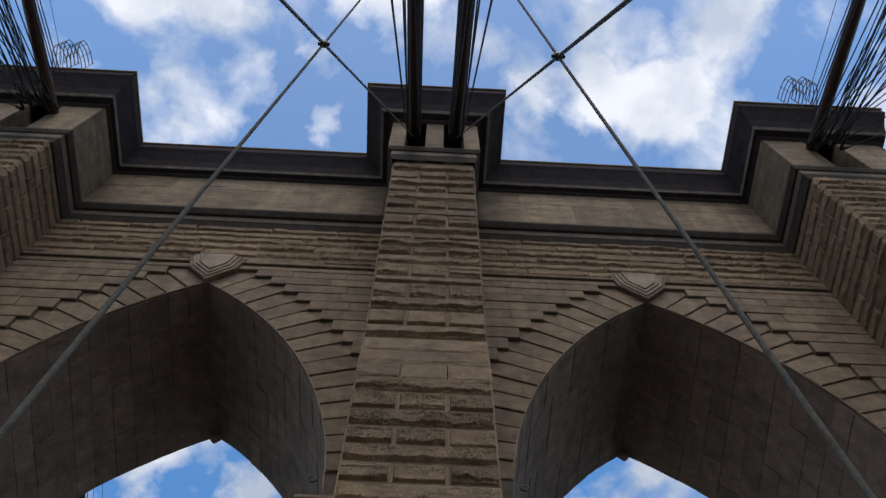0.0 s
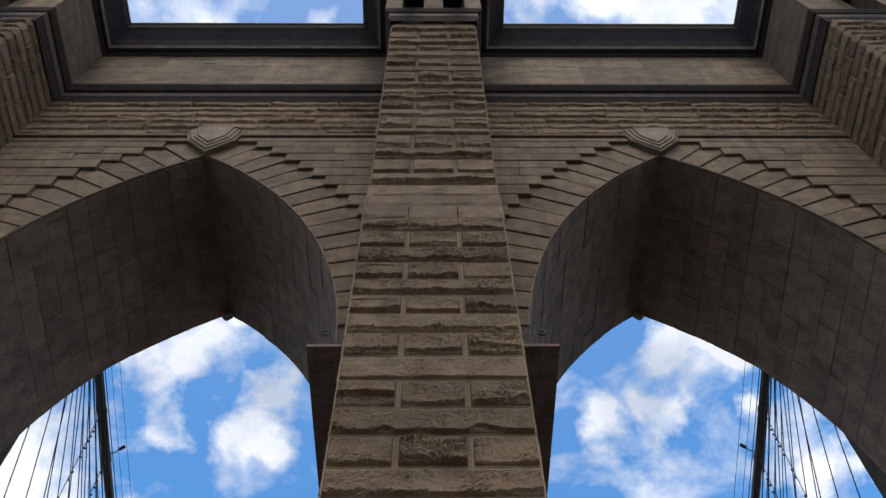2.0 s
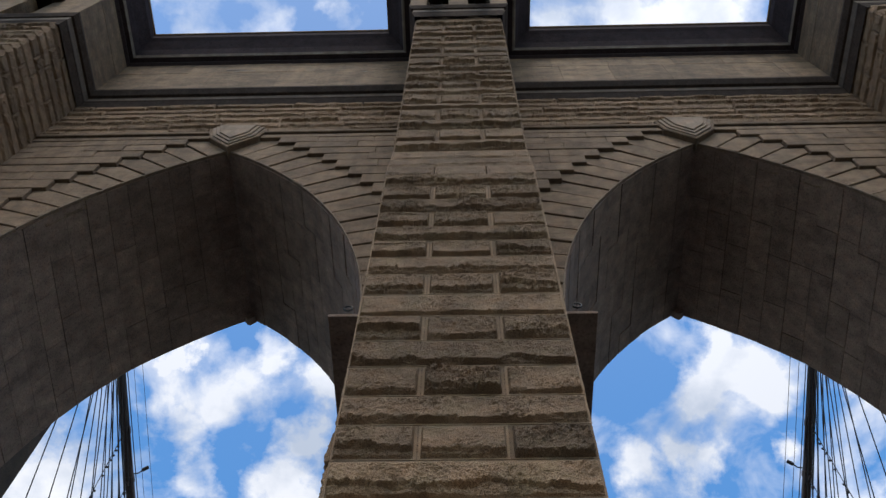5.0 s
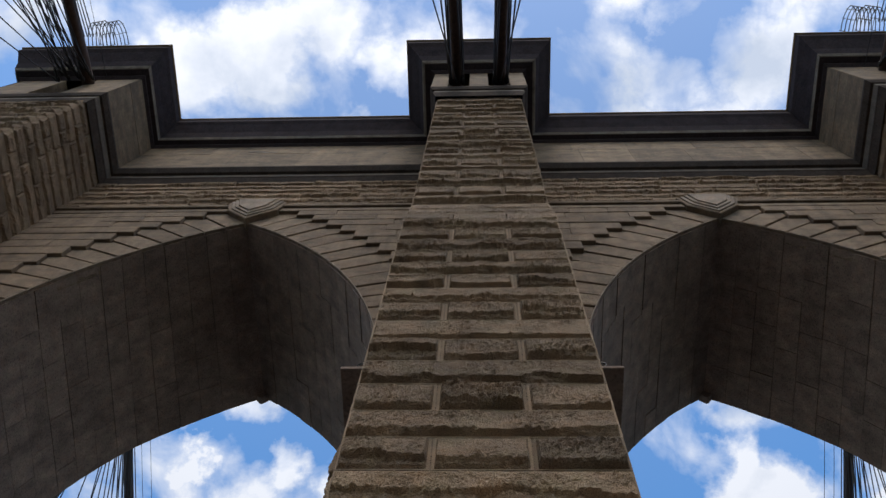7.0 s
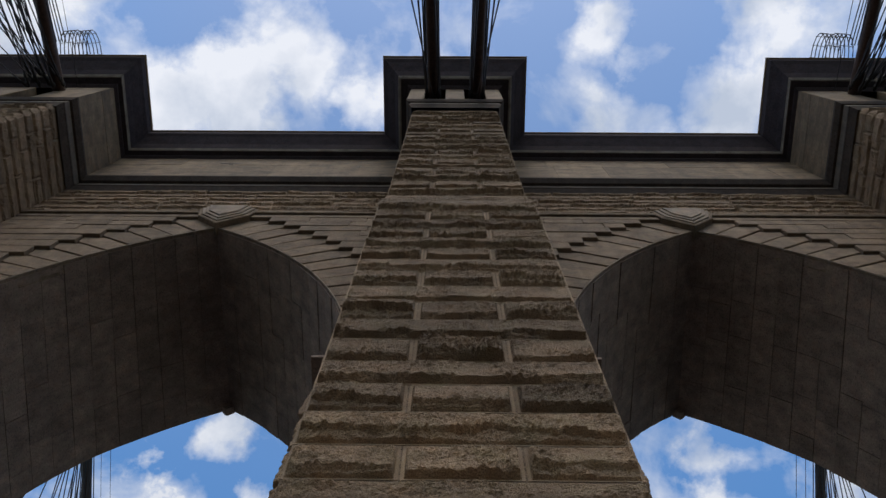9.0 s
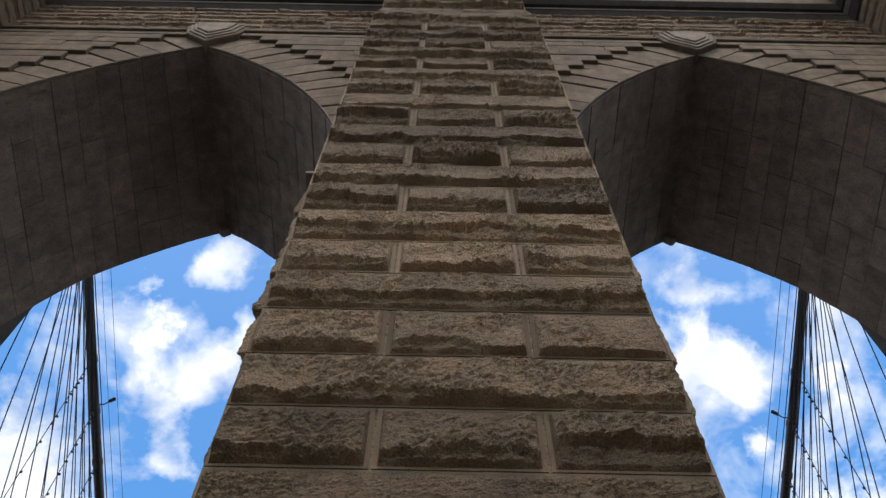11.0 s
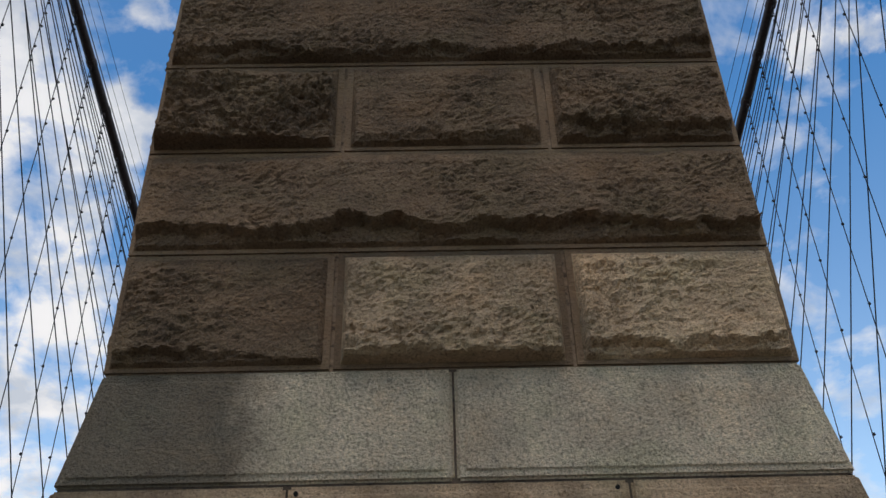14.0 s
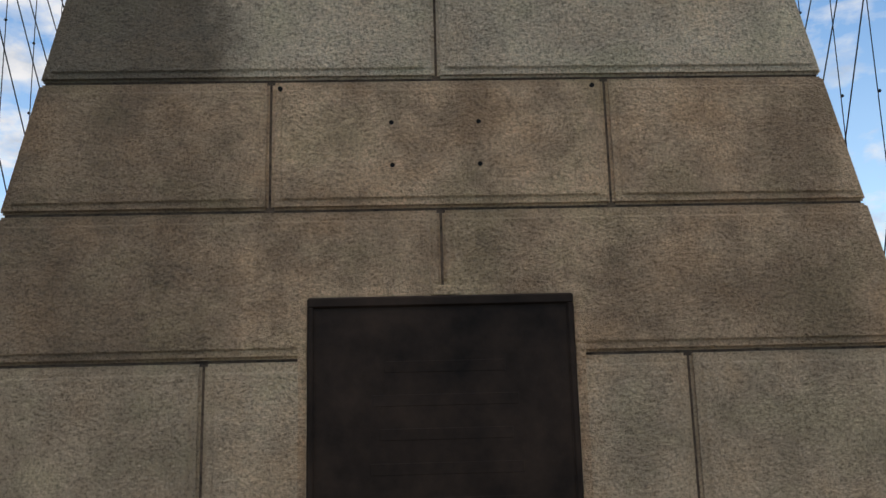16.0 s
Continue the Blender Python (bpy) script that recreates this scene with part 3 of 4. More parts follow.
# old mortar smears on the frieze
rng = random.Random(21)
for x, z, w in ((-10.15, 40.3, 0.5), (-9.55, 40.12, 0.42), (-10.0, 40.02, 0.16), (-4.2, 39.6, 0.12)):
    pts = []
    for i in range(14):
        a = 2 * math.pi * i / 14
        r = rng.uniform(0.55, 1.0)
        pts.append((x + w * r * math.cos(a), z + 0.075 * r * math.sin(a) + 0.02 * math.sin(3 * a)))
    child("mortar_smear", mesh_of("mortar_smear", *prism(pts, WALL - 0.584, WALL - 0.54), PALE), tower, "pale smear of old mortar")


# ---- ground ----
ground = tagged(new("water", mesh_of("water", *box_data(-4500, 4500, -4500, 4500, -43, -42), WATER)), "dark river water far below the bridge", "water", kind="structure")
tagged(new("road", mesh_of("road", *box_data(-13.5, 13.5, -140, 200, -6.5, -6.0), ROAD)), "grey road deck of the bridge", "road", kind="structure")
for s in (-1, 1):
    pv = mesh_of("footway", *box_data(s * 1.8 if s > 0 else -4.9, 4.9 if s > 0 else -1.8, -80, 100, -0.25, 0.0), PLANK)
    tagged(new("footway", pv), "weathered plank footway beside the tower's buttress", "footway", kind="structure")
tagged(new("footway", mesh_of("footway", *box_data(-1.8, 1.8, -80, -0.025, -0.25, 0.0), PLANK)), "weathered plank footway in front of the tower", "footway", kind="structure")

# ---- middle buttress ----
COURSES = [3.385, 4.007, 4.637, 5.254, 5.856, 6.457, 7.071, 7.703, 8.312, 8.908, 9.556, 10.196, 10.79, 11.458, 12.10, 12.77, 13.43, 14.09,
           14.72, 15.33, 15.92, 16.55, 17.19, 17.86, 18.47]
UPPER = [21.1, 21.8, 22.7, 23.47, 24.42, 24.92, 25.82, 26.5, 27.2, 27.83, 28.4, 29.1, 30.1, 30.8, 31.6, 32.5, 33.3, 34.1, 35.1, 36.3]
buttress = child("buttress", mesh_of("buttress", *join_data(
    box_data(-HALF + 0.012, HALF - 0.012, 0.012, WALL + 0.5, -42, 18.47),
    box_data(-HALF + 0.01, HALF - 0.01, SHAFT + 0.012, WALL + 0.5, 18.47, 37.4),
    box_data(-HALF + 0.05, HALF - 0.05, REAR - 0.3, BACK, -42, 42)), MORTAR), tower, "rock-faced stone buttress between the two arches")


def stone(data, material, parent, name="stone_block", label=""):
    return child(name, mesh_of(name, *data, material), parent, label)


def pier_course(k, z0, z1, y, half, joint, header, bold, step=0.06):
    g, v = 0.006, 0.009
    edges = [-half, -joint, joint, half] if header else [-half, half]
    for i, (a, b) in enumerate(zip(edges, edges[1:])):
        lo, hi = (a if i == 0 else a + v), (b if i == len(edges) - 2 else b - v)
        rock_stone(rock_block(lo, hi, y, 0.75, z0 + g, z1 - g, stone_number(k, i), bold, step,
                              left=(1.0 if 6 <= k <= 10 else 0.22) * (i == 0), right=(0.8 if k in (5, 6, 8) else 0.18) * (i == len(edges) - 2)), buttress,
                   material=PALE_ROCK if (k, i) in ((0, 1), (0, 2)) else DARK_ROCK if k < 5 else WALL_ROCK if k >= 10 else None,
                   margin=WALL_ROCK if k >= 100 else PALE_MARGIN if k >= 8 else MARGIN)


for k, (z0, z1) in enumerate(zip(COURSES, COURSES[1:])):
    pier_course(k, z0, z1, 0.0, HALF, 0.545, k % 2 == 0, 0.085, 0.013 if z0 < 5.8 else 0.018 if z0 < 9.5 else 0.026)
# smooth courses lean back to the shaft above
LEAN = [(18.47, 0.0, HALF + 0.02), (19.3, 0.12, HALF + 0.03), (20.2, 0.28, HALF + 0.035), (21.1, 0.42, HALF + 0.04)]
for (z0, y0, h0), (z1, y1, h1), cuts in zip(LEAN, LEAN[1:], ((-0.55, 0.55), (), ())):
    xs = (-9, *cuts, 9)
    for a, b in zip(xs, xs[1:]):
        pts = []
        for yy, zz, hh in ((y0 + 0.012, z0 + 0.008, h0), (y1 + 0.012, z1 - 0.008, h1)):
            lo, hi = (-hh if a == -9 else a + 0.012), (hh if b == 9 else b - 0.012)
            pts += [(lo, yy, zz), (hi, yy, zz), (hi, 0.8, zz), (lo, 0.8, zz)]
        up = Vector((0, y1 - y0, z1 - z0 - 0.016))
        lo, hi = (-h1 if a == -9 else a + 0.012), (h1 if b == 9 else b - 0.012)
        face = rock_face(Vector((lo, y0, z0 + 0.008)), X, up.normalized(), Vector((0, -1, 0.1)), hi - lo, up.length, max(8, int((hi - lo) / 0.035)), 22, 31.7 * z0 + 3 * lo, 0.035)
        stone(join_data((pts, [(3, 2, 1, 0), (4, 5, 6, 7), (0, 1, 5, 4), (1, 2, 6, 5), (2, 3, 7, 6), (3, 0, 4, 7)]), face), WALL_ROCK, buttress)
for k, (z0, z1) in enumerate(zip(UPPER, UPPER[1:])):
    pier_course(100 + k, z0, z1, SHAFT, 1.585 + 0.007 * (z0 - 21), 0.565, k % 2 == 1, 0.12, 0.035)


# smooth courses at the foot, their ends sloping outwards
def half_at(z):
    return 1.545 + (3.385 - z) * 0.225


child("foot_core", mesh_of("foot_core", *prism([(-half_at(0.0) + 0.022, 0.0), (half_at(0.0) - 0.022, 0.0), (half_at(3.38) - 0.022, 3.38), (-half_at(3.38) + 0.022, 3.38)], 0.006, 0.735), JOINT), buttress)


def foot_stone(x0, x1, z0, z1, material, y=-0.01):
    """x0, x1: -9 and 9 stand for the sloping ends."""
    def at(x, z):
        return -half_at(z) if x == -9 else half_at(z) if x == 9 else x
    v, f = [], []
    for yy in (y, 0.75):
        v += [(at(x0, z0), yy, z0), (at(x1, z0), yy, z0), (at(x1, z1), yy, z1), (at(x0, z1), yy, z1)]
    f = [(0, 1, 2, 3), (7, 6, 5, 4), (4, 5, 1, 0), (5, 6, 2, 1), (6, 7, 3, 2), (7, 4, 0, 3)]
    bm = bmesh.new()
    vs = [bm.verts.new(p) for p in v]
    for q in f:
        bm.faces.new([vs[i] for i in q])
    bmesh.ops.bevel(bm, geom=bm.edges[:], offset=0.012, segments=2, affect="EDGES")
    front = max((q for q in bm.faces if q.normal.y < -0.9), key=lambda q: q.calc_area())
    bmesh.ops.inset_region(bm, faces=[front], thickness=0.036, depth=0.0)
    bmesh.ops.inset_region(bm, faces=[front], thickness=0.012, depth=0.008)
    me = bpy.data.meshes.new("stone_block")
    bm.to_mesh(me)
    bm.free()
    me.materials.append(material)
    return child("stone_block", me, buttress)


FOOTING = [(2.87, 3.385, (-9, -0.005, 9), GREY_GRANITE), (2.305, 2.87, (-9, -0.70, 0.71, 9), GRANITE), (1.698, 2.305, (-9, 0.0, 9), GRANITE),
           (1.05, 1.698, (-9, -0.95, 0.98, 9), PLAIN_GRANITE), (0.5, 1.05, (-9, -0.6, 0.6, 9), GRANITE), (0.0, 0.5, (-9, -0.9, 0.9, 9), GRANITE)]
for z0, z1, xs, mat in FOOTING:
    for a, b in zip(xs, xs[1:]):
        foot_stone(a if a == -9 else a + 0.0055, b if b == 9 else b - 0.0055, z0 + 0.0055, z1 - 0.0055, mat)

# bronze plaque
plaque = tagged(new("plaque"), "dark bronze plaque set into the granite foot of the buttress", "plaque")
child("plate", mesh_of("plate", *box_data(-0.52, 0.505, -0.040, 0.0, 0.46, 1.92, 0.006), BRONZE), plaque)
for name, q in (("rim", (-0.54, 0.52, -0.052, -0.01, 1.897, 1.939)), ("rim", (-0.54, 0.52, -0.052, -0.01, 0.44, 0.48)),
                ("rim", (-0.54, -0.512, -0.051, -0.01, 0.47, 1.905)), ("rim", (0.492, 0.52, -0.051, -0.01, 0.47, 1.905))):
    child(name, mesh_of(name, *box_data(*q, 0.007), BRONZE), plaque, "raised bronze rim")
rng = random.Random(3)
for k in range(9):
    w = rng.uniform(0.2, 0.36)
    zc = 1.66 - 0.13 * k
    child("lettering_bar", mesh_of("lettering_bar", *box_data(-w, w, -0.0412, -0.03, zc - 0.022, zc + 0.022, 0.0012), BRONZE), plaque, "worn raised lettering")
for q in ((-0.58, 0.565, -0.0185, 0.0, 1.945, 1.985), (-0.58, -0.545, -0.0185, 0.0, 0.42, 1.943), (0.525, 0.565, -0.0185, 0.0, 0.42, 1.943)):
    child("margin", mesh_of("margin", *box_data(*q, 0.003), GRANITE), buttress, "smooth cut margin round the plaque")

# ---- arch rings and the coursed wall round them ----
VN, A0, RING = 16, 0.083, 1.35
COURSE_Y = WALL - 0.16               # the level courses stand proud of the ring
JOINT_ANGLES = [A0 + (ANG_TOP - A0) * k / VN for k in range(VN + 1)]


def ring_corner(side, k):
    """Outer corner (|x|, z) of the stepped back of voussoir k."""
    top = arch_at(side, JOINT_ANGLES[k + 1], RING)
    low = arch_at(side, JOINT_ANGLES[k], RING + 0.30)
    return low[0], top[1]


def ordered(pts):
    area = sum(p[0] * q[1] - q[0] * p[1] for p, q in zip(pts, pts[1:] + pts[:1]))
    return pts if area > 0 else pts[::-1]


def prism_cut(pts, y0, y1, cut):
    """A prism with its front edges chamfered by cut."""
    n = len(pts)
    c = (sum(p[0] for p in pts) / n, sum(p[1] for p in pts) / n)
    small = []
    for x, zz in pts:
        d = math.hypot(x - c[0], zz - c[1])
        small.append((x + (c[0] - x) * cut * 1.4 / d, zz + (c[1] - zz) * cut * 1.4 / d))
    v = [(x, y0, zz) for x, zz in small] + [(x, y0 + cut, zz) for x, zz in pts] + [(x, y1, zz) for x, zz in pts]
    f = [tuple(range(n)), tuple(range(3 * n - 1, 2 * n - 1, -1))]
    for r in (0, n):
        f += [(r + i, r + n + i, r + n + (i + 1) % n, r + (i + 1) % n) for i in range(n)]
    return v, f


for s in (-1, 1):
    for side in (1, -1):
        for k in range(VN):
            a, b = JOINT_ANGLES[k] + 0.0022, JOINT_ANGLES[k + 1] - 0.0022
            inner0, inner1, top = arch_at(side, a), arch_at(side, b), arch_at(side, b, RING)
            cx, cz = ring_corner(side, k)
            low = arch_at(side, a, RING + 0.30)
            mid = arch_at(side, (a + b) / 2)
            if k == VN - 1:
                top, inner1 = (APEX_X - side * 0.02, top[1]), (APEX_X - side * 0.004, inner1[1])
            pts = ordered([(s * x, zz) for x, zz in (inner0, (cx, low[1]), (cx, cz), top, inner1, mid)])
            y = WALL - 0.03 - 0.05 * random.random()
            stone(prism_cut(pts, y, WALL + 0.35, 0.03), DRESSED, wall, "voussoir")
        # level courses from the ring's steps to the buttress
        rng = random.Random(11 + s * 3 + side)
        for k in range(VN):
            z0 = ring_corner(side, k - 1)[1] if k else SPRING_Z + 0.9
            z1 = ring_corner(side, k)[1]
            ring_x = ring_corner(side, k)[0]
            end = HALF - 0.1 if side == 1 else SIDE0 + 0.05
            lo, hi = sorted((ring_x, end))
            if hi - lo < 0.15:
                continue
            cuts = [lo]
            while hi - cuts[-1] > 2.6:
                cuts.append(cuts[-1] + rng.uniform(1.3, 2.3))
            cuts.append(hi)
            for c0, c1 in zip(cuts, cuts[1:]):
                x0, x1 = sorted((s * (c0 + 0.002), s * (c1 - 0.002)))
                y = COURSE_Y - rng.uniform(0, 0.035)
                stone(box_data(x0, x1, y, WALL + 0.1, z0 + 0.02, z1 - 0.02, 0.02), DRESSED, wall)

band_z = ring_corner(1, VN - 1)[1]
for s in (-1, 1):
    # course over the arch's crown, with a shadow groove above it
    for x0, x1 in ((HALF - 0.1, APEX_X), (APEX_X, SIDE0 + 0.05)):
        q0, q1 = sorted((s * x0, s * x1))
        stone(box_data(q0, q1 - 0.008, COURSE_Y - 0.02, WALL + 0.1, band_z + 0.012, 32.28, 0.015), DRESSED, wall)
        stone(box_data(q0, q1 - 0.008, COURSE_Y - 0.10, WALL + 0.1, 32.36, 32.56, 0.03), DRESSED, wall, "string_course")
    # rock-faced courses up to the frieze
    rng = random.Random(5 + s)
    z = 32.57
    k = 0
    while z < 36.2:
        h = min(0.62 + rng.uniform(-0.06, 0.06), 36.32 - z)
        if 36.32 - z - h < 0.3:
            h = 36.32 - z
        c = HALF - 0.1 - rng.uniform(0, 0.6)
        while c < SIDE0:
            w = rng.uniform(1.8, 4.2)
            c1 = min(c + w, SIDE0 + 0.05)
            lo = max(c, HALF - 0.1)
            x0, x1 = sorted((s * (lo + 0.004), s * (c1 - 0.004)))
            if x1 - x0 > 0.25:
                rock_stone(rock_block(x0, x1, COURSE_Y + 0.02, 0.3, z + 0.004, z + h - 0.004, 3.7 * k + 7 * s, 0.095, 0.045, mu=0.006, mw=0.005), wall, False, WALL_ROCK)
            c, k = c1, k + 1
        z += h
    # stepped keystone boss
    child("keystone", mesh_of("keystone", *prism_cut(ordered([(s * APEX_X + x, zz) for x, zz in ((-1.12, 32.75), (-0.90, 31.82), (0, 30.74), (0.90, 31.82), (1.12, 32.75))]), WALL - 0.28, WALL + 0.2, 0.03), DRESSED), wall, "projecting keystone with stepped pointed faces")
    for i, (d, y) in enumerate(((0.14, 0.33), (0.28, 0.38), (0.42, 0.43))):
        pts = [(s * APEX_X + x, zz) for x, zz in ((-1.12 + d, 32.75), (-0.90 + d * 0.9, 31.82 + d * 0.35), (0, 30.74 + d * 1.4), (0.90 - d * 0.9, 31.82 + d * 0.35), (1.12 - d, 32.75))]
        child("key_step", mesh_of("key_step", *prism_cut(ordered(pts), WALL - y, WALL - y + 0.11, 0.02), PALE_DRESSED), wall)
    # small key on the far side, lower than the crown
    kx = s * (APEX_X + 0.02)
    stone(prism(ordered([(kx - s * 0.2, 30.86), (kx, 30.62), (kx + s * 0.1, 30.66), (kx + s * 0.32, 30.98), (kx + s * 0.3, 31.4), (kx - s * 0.22, 31.4)]), REAR - 0.25, REAR + 0.03), SOFFIT, wall, "rear_keystone")
    # imposts: blocks that overhang the jambs
    for side, x0, x1 in ((1, HALF - 0.05, 2.94), (-1, 13.7, SIDE0 + 0.1)):
        q0, q1 = sorted((s * x0, s * x1))
        stone(box_data(q0, q1, 3.05, REAR + 0.8, 17.95, 18.06, 0.01), SOFFIT, wall, "impost")
        if side == 1:
            # underside shows; its front is only a thin lip
            j0, j1 = sorted((s * 1.0, s * 2.4))
            child("jamb", mesh_of("jamb", *box_data(j0, j1, 6.2, REAR - 0.05, FOOT, 17.96, 0.1), SOFFIT), tower, "dark stone jamb under the arch")
    ring_at = Vector((s * 2.72, WALL - 0.08, 19.55))
    v, f = tube_data([ring_at + Vector((0.10 * math.cos(q), 0, 0.10 * math.sin(q))) for q in [2 * math.pi * i / 12 for i in range(13)]], 0.025, 5)
    tagged(new("iron_ring", mesh_of("iron_ring", v, f, IRON)), "small dark iron ring fixed beside the arch", "ring", "rings beside the arches")


# worn pale arris along the front edge of each intrados
for s in (-1, 1):
    for side in (1, -1):
        edge = [arch_at(side, A0 + (ANG_TOP - A0) * k / 40, 0.012) for k in range(41)]
        child("arris", mesh_of("arris", *tube_data([(s * x, WALL - 0.045, z) for x, z in edge], 0.022, 5), PALE_DRESSED), wall, "worn pale edge of the arch")


# vault joints: narrow stones lining the inner faces, proud of the mortar
def vault_stones(s, side):
    rng = random.Random(40 + s * 2 + side)
    n = 18
    for k in range(n):
        a, b = ANG_TOP * k / n, ANG_TOP * (k + 1) / n
        y = WALL + 0.05
        while y < REAR - 0.3:
            y1 = min(REAR, y + rng.uniform(1.2, 2.4))
            if REAR - y1 < 0.7:
                y1 = REAR
            t = 0.012 + rng.uniform(0, 0.03)
            p = [arch_at(side, a + 0.0005, 0.1), arch_at(side, b - 0.0005, 0.1), arch_at(side, b - 0.0005, -t), arch_at(side, a + 0.0005, -t)]
            ya, yb = y + 0.008, y1 - 0.008
            v, f = prism(ordered([(s * x, zz) for x, zz in p]), ya, yb)
            v = [(x + s * splay(side, zz, yy), yy, zz + rise(zz, yy)) for x, yy, zz in v]
            stone((v, f), SOFFIT, wall, "vault_stone")
            y = y1


for s in (-1, 1):
    for side in (1, -1):
        vault_stones(s, side)

# ---- side buttresses ----
for s in (-1, 1):
    x0, x1 = sorted((s * (SIDE0 + 0.06), s * (SIDE1 - 0.06)))
    side_buttress = child("buttress", mesh_of("buttress", *join_data(
        box_data(x0, x1, FACE + 0.06, WALL + 2, -42, 37.4), box_data(x0, x1, WALL + 1.9, BACK - 0.55, -42, 42)), JOINT), tower, "rock-faced stone side buttress")
    rng = random.Random(70 + s)
    z, k = 24.0, 0
    while z < 36.2:
        h = min(0.64 + rng.uniform(-0.05, 0.05), 36.3 - z)
        if 36.3 - z - h < 0.3:
            h = 36.3 - z
        # inner face, across the depth of the buttress
        cuts = [FACE + 0.75, 2.5 + rng.uniform(-0.4, 0.4), WALL - 0.1] if k % 2 else [FACE + 1.3, WALL - 0.1]
        out = -X * s
        for i, (c0, c1) in enumerate(zip(cuts, cuts[1:])):
            if s > 0:
                face = rock_face(Vector((SIDE0, c1 - 0.004, z + 0.004)), -Y, Z, -X, c1 - c0 - 0.008, h - 0.008, max(12, int((c1 - c0) / 0.05)), 14, 3.1 * k + i, 0.075, 0.006, 0.006, 0.005)
            else:
                face = rock_face(Vector((-SIDE0, c0 + 0.004, z + 0.004)), Y, Z, X, c1 - c0 - 0.008, h - 0.008, max(12, int((c1 - c0) / 0.05)), 14, 3.1 * k + i, 0.075, 0.006, 0.006, 0.005)
            bx = sorted((s * SIDE0 + s * 0.004, s * (SIDE0 + 0.2)))
            stone(join_data(face, box_data(bx[0], bx[1], c0 + 0.006, c1 - 0.006, z + 0.006, z + h - 0.006)), WALL_ROCK, side_buttress)
        # front face, with the corner block turning the edge
        corner = SIDE0 + (0.75 if k % 2 else 1.4)
        fr = [SIDE0, corner, corner + 1.5, SIDE1] if k % 2 else [SIDE0, corner, SIDE1]
        dep = cuts[0] - FACE
        for i, (c0, c1) in enumerate(zip(fr, fr[1:])):
            q0, q1 = sorted((s * (c0 + (0.0 if i == 0 else 0.004)), s * (c1 - 0.004)))
            rock_stone(rock_block(q0, q1, FACE, dep - 0.004 if i == 0 else 0.5, z + 0.004, z + h - 0.004, 9.3 * k + i, 0.125, 0.06,
                             left=0.6 * (s > 0 and i == 0), right=0.6 * (s < 0 and i == 0), mu=0.01, mw=0.008), side_buttress, False, WALL_ROCK)
        z, k = z + h, k + 1

# ---- cable openings in the buttress heads ----
HEAD0, HEAD1 = 37.31, 41.36


def head_front(spans, back0, back1):
    y = FACE - 0.20
    for a, b in spans:
        stone(box_data(a, b, y, y + 1.1, HEAD0, HEAD1, 0.02), FRIEZE, tower, "head_block")
        stone(box_data(a, b, BACK - 0.7, BACK + 0.43, HEAD0, HEAD1, 0.02), FRIEZE, tower, "head_block")
    # solid block set back in the opening; its black stands for the chamber's shade
    child("cable_chamber", mesh_of("cable_chamber", *join_data(box_data(back0, back1, y + 1.6, BACK - 1.2, HEAD0, HEAD1), box_data(back0, back1, y + 0.2, BACK + 0.2, HEAD0 - 0.1, HEAD0 + 0.05)), SOOT_AND_SHADE), tower, "chamber where the cables enter the tower, its shade painted black")


head_front([(-1.98, -1.28), (-0.40, 0.40), (1.28, 1.98)], -1.9, 1.9)
for s in (-1, 1):
    x0, x1 = sorted((s * 15.55, s * 17.5))
    x2, x3 = sorted((s * 19.0, s * 21.05))
    head_front(sorted([(x0, x1), (x2, x3)]), *sorted((s * 15.7, s * 20.9)))


# ---- cables, stays and suspenders ----
def main_cable(points, label, radius=0.235):
    me = mesh_of("main_cable", *tube_data(points, radius, 16), CABLE, True)
    ob = tagged(new("main_cable", me), label, "cable", "main cables of the bridge")
    return ob


def on_line(pts, y):
    for a, b in zip(pts, pts[1:]):
        if (a.y - y) * (b.y - y) <= 0 and a.y != b.y:
            return a.lerp(b, (y - a.y) / (b.y - a.y))
    return None


def cable_band(cable, pts, y):
    p = on_line(pts, y)
    if p is None:
        return None
    d = (pts[-1] - pts[0]).normalized()
    v, f = tube_data([p - d * 0.16, p + d * 0.16], 0.275, 12)
    lug = box_data(p.x - 0.05, p.x + 0.05, p.y - 0.12, p.y + 0.12, p.z - 0.42, p.z - 0.2, 0.01)
    child("cable_band", mesh_of("cable_band", *join_data((v, f), lug), CABLE), cable, "iron band clamped round the cable")
    return p


def wire(name, a, b, radius, material, label, category, group, sides=5):
    me = mesh_of(name, *tube_data([a, b], radius, sides), material)
    return tagged(new(name, me), label, category, group)


def socket(stay, a, b, length=0.55):
    """The forged socket with its eye at the upper end of a stay."""
    d = (b - a).normalized()
    child("socket", mesh_of("socket", *join_data(tube_data([a - d * 0.12, a + d * 0.1, a + d * length, a + d * (length + 0.02)], 0.055, 8),
                                                 box_data(a.x - 0.08, a.x + 0.08, a.y - 0.12, a.y + 0.06, a.z - 0.035, a.z + 0.035, 0.015)), IRON), stay, "dark forged iron socket")


CLAMP = mesh_of("clamp", *join_data(box_data(-0.04, 0.04, -0.04, 0.04, -0.06, 0.06, 0.012), box_data(-0.07, 0.07, -0.02, 0.02, -0.02, 0.02, 0.006)), IRON)

FAR_TOP, NEAR_TOP, MID_TOP = 41.2, 40.1, 39.4
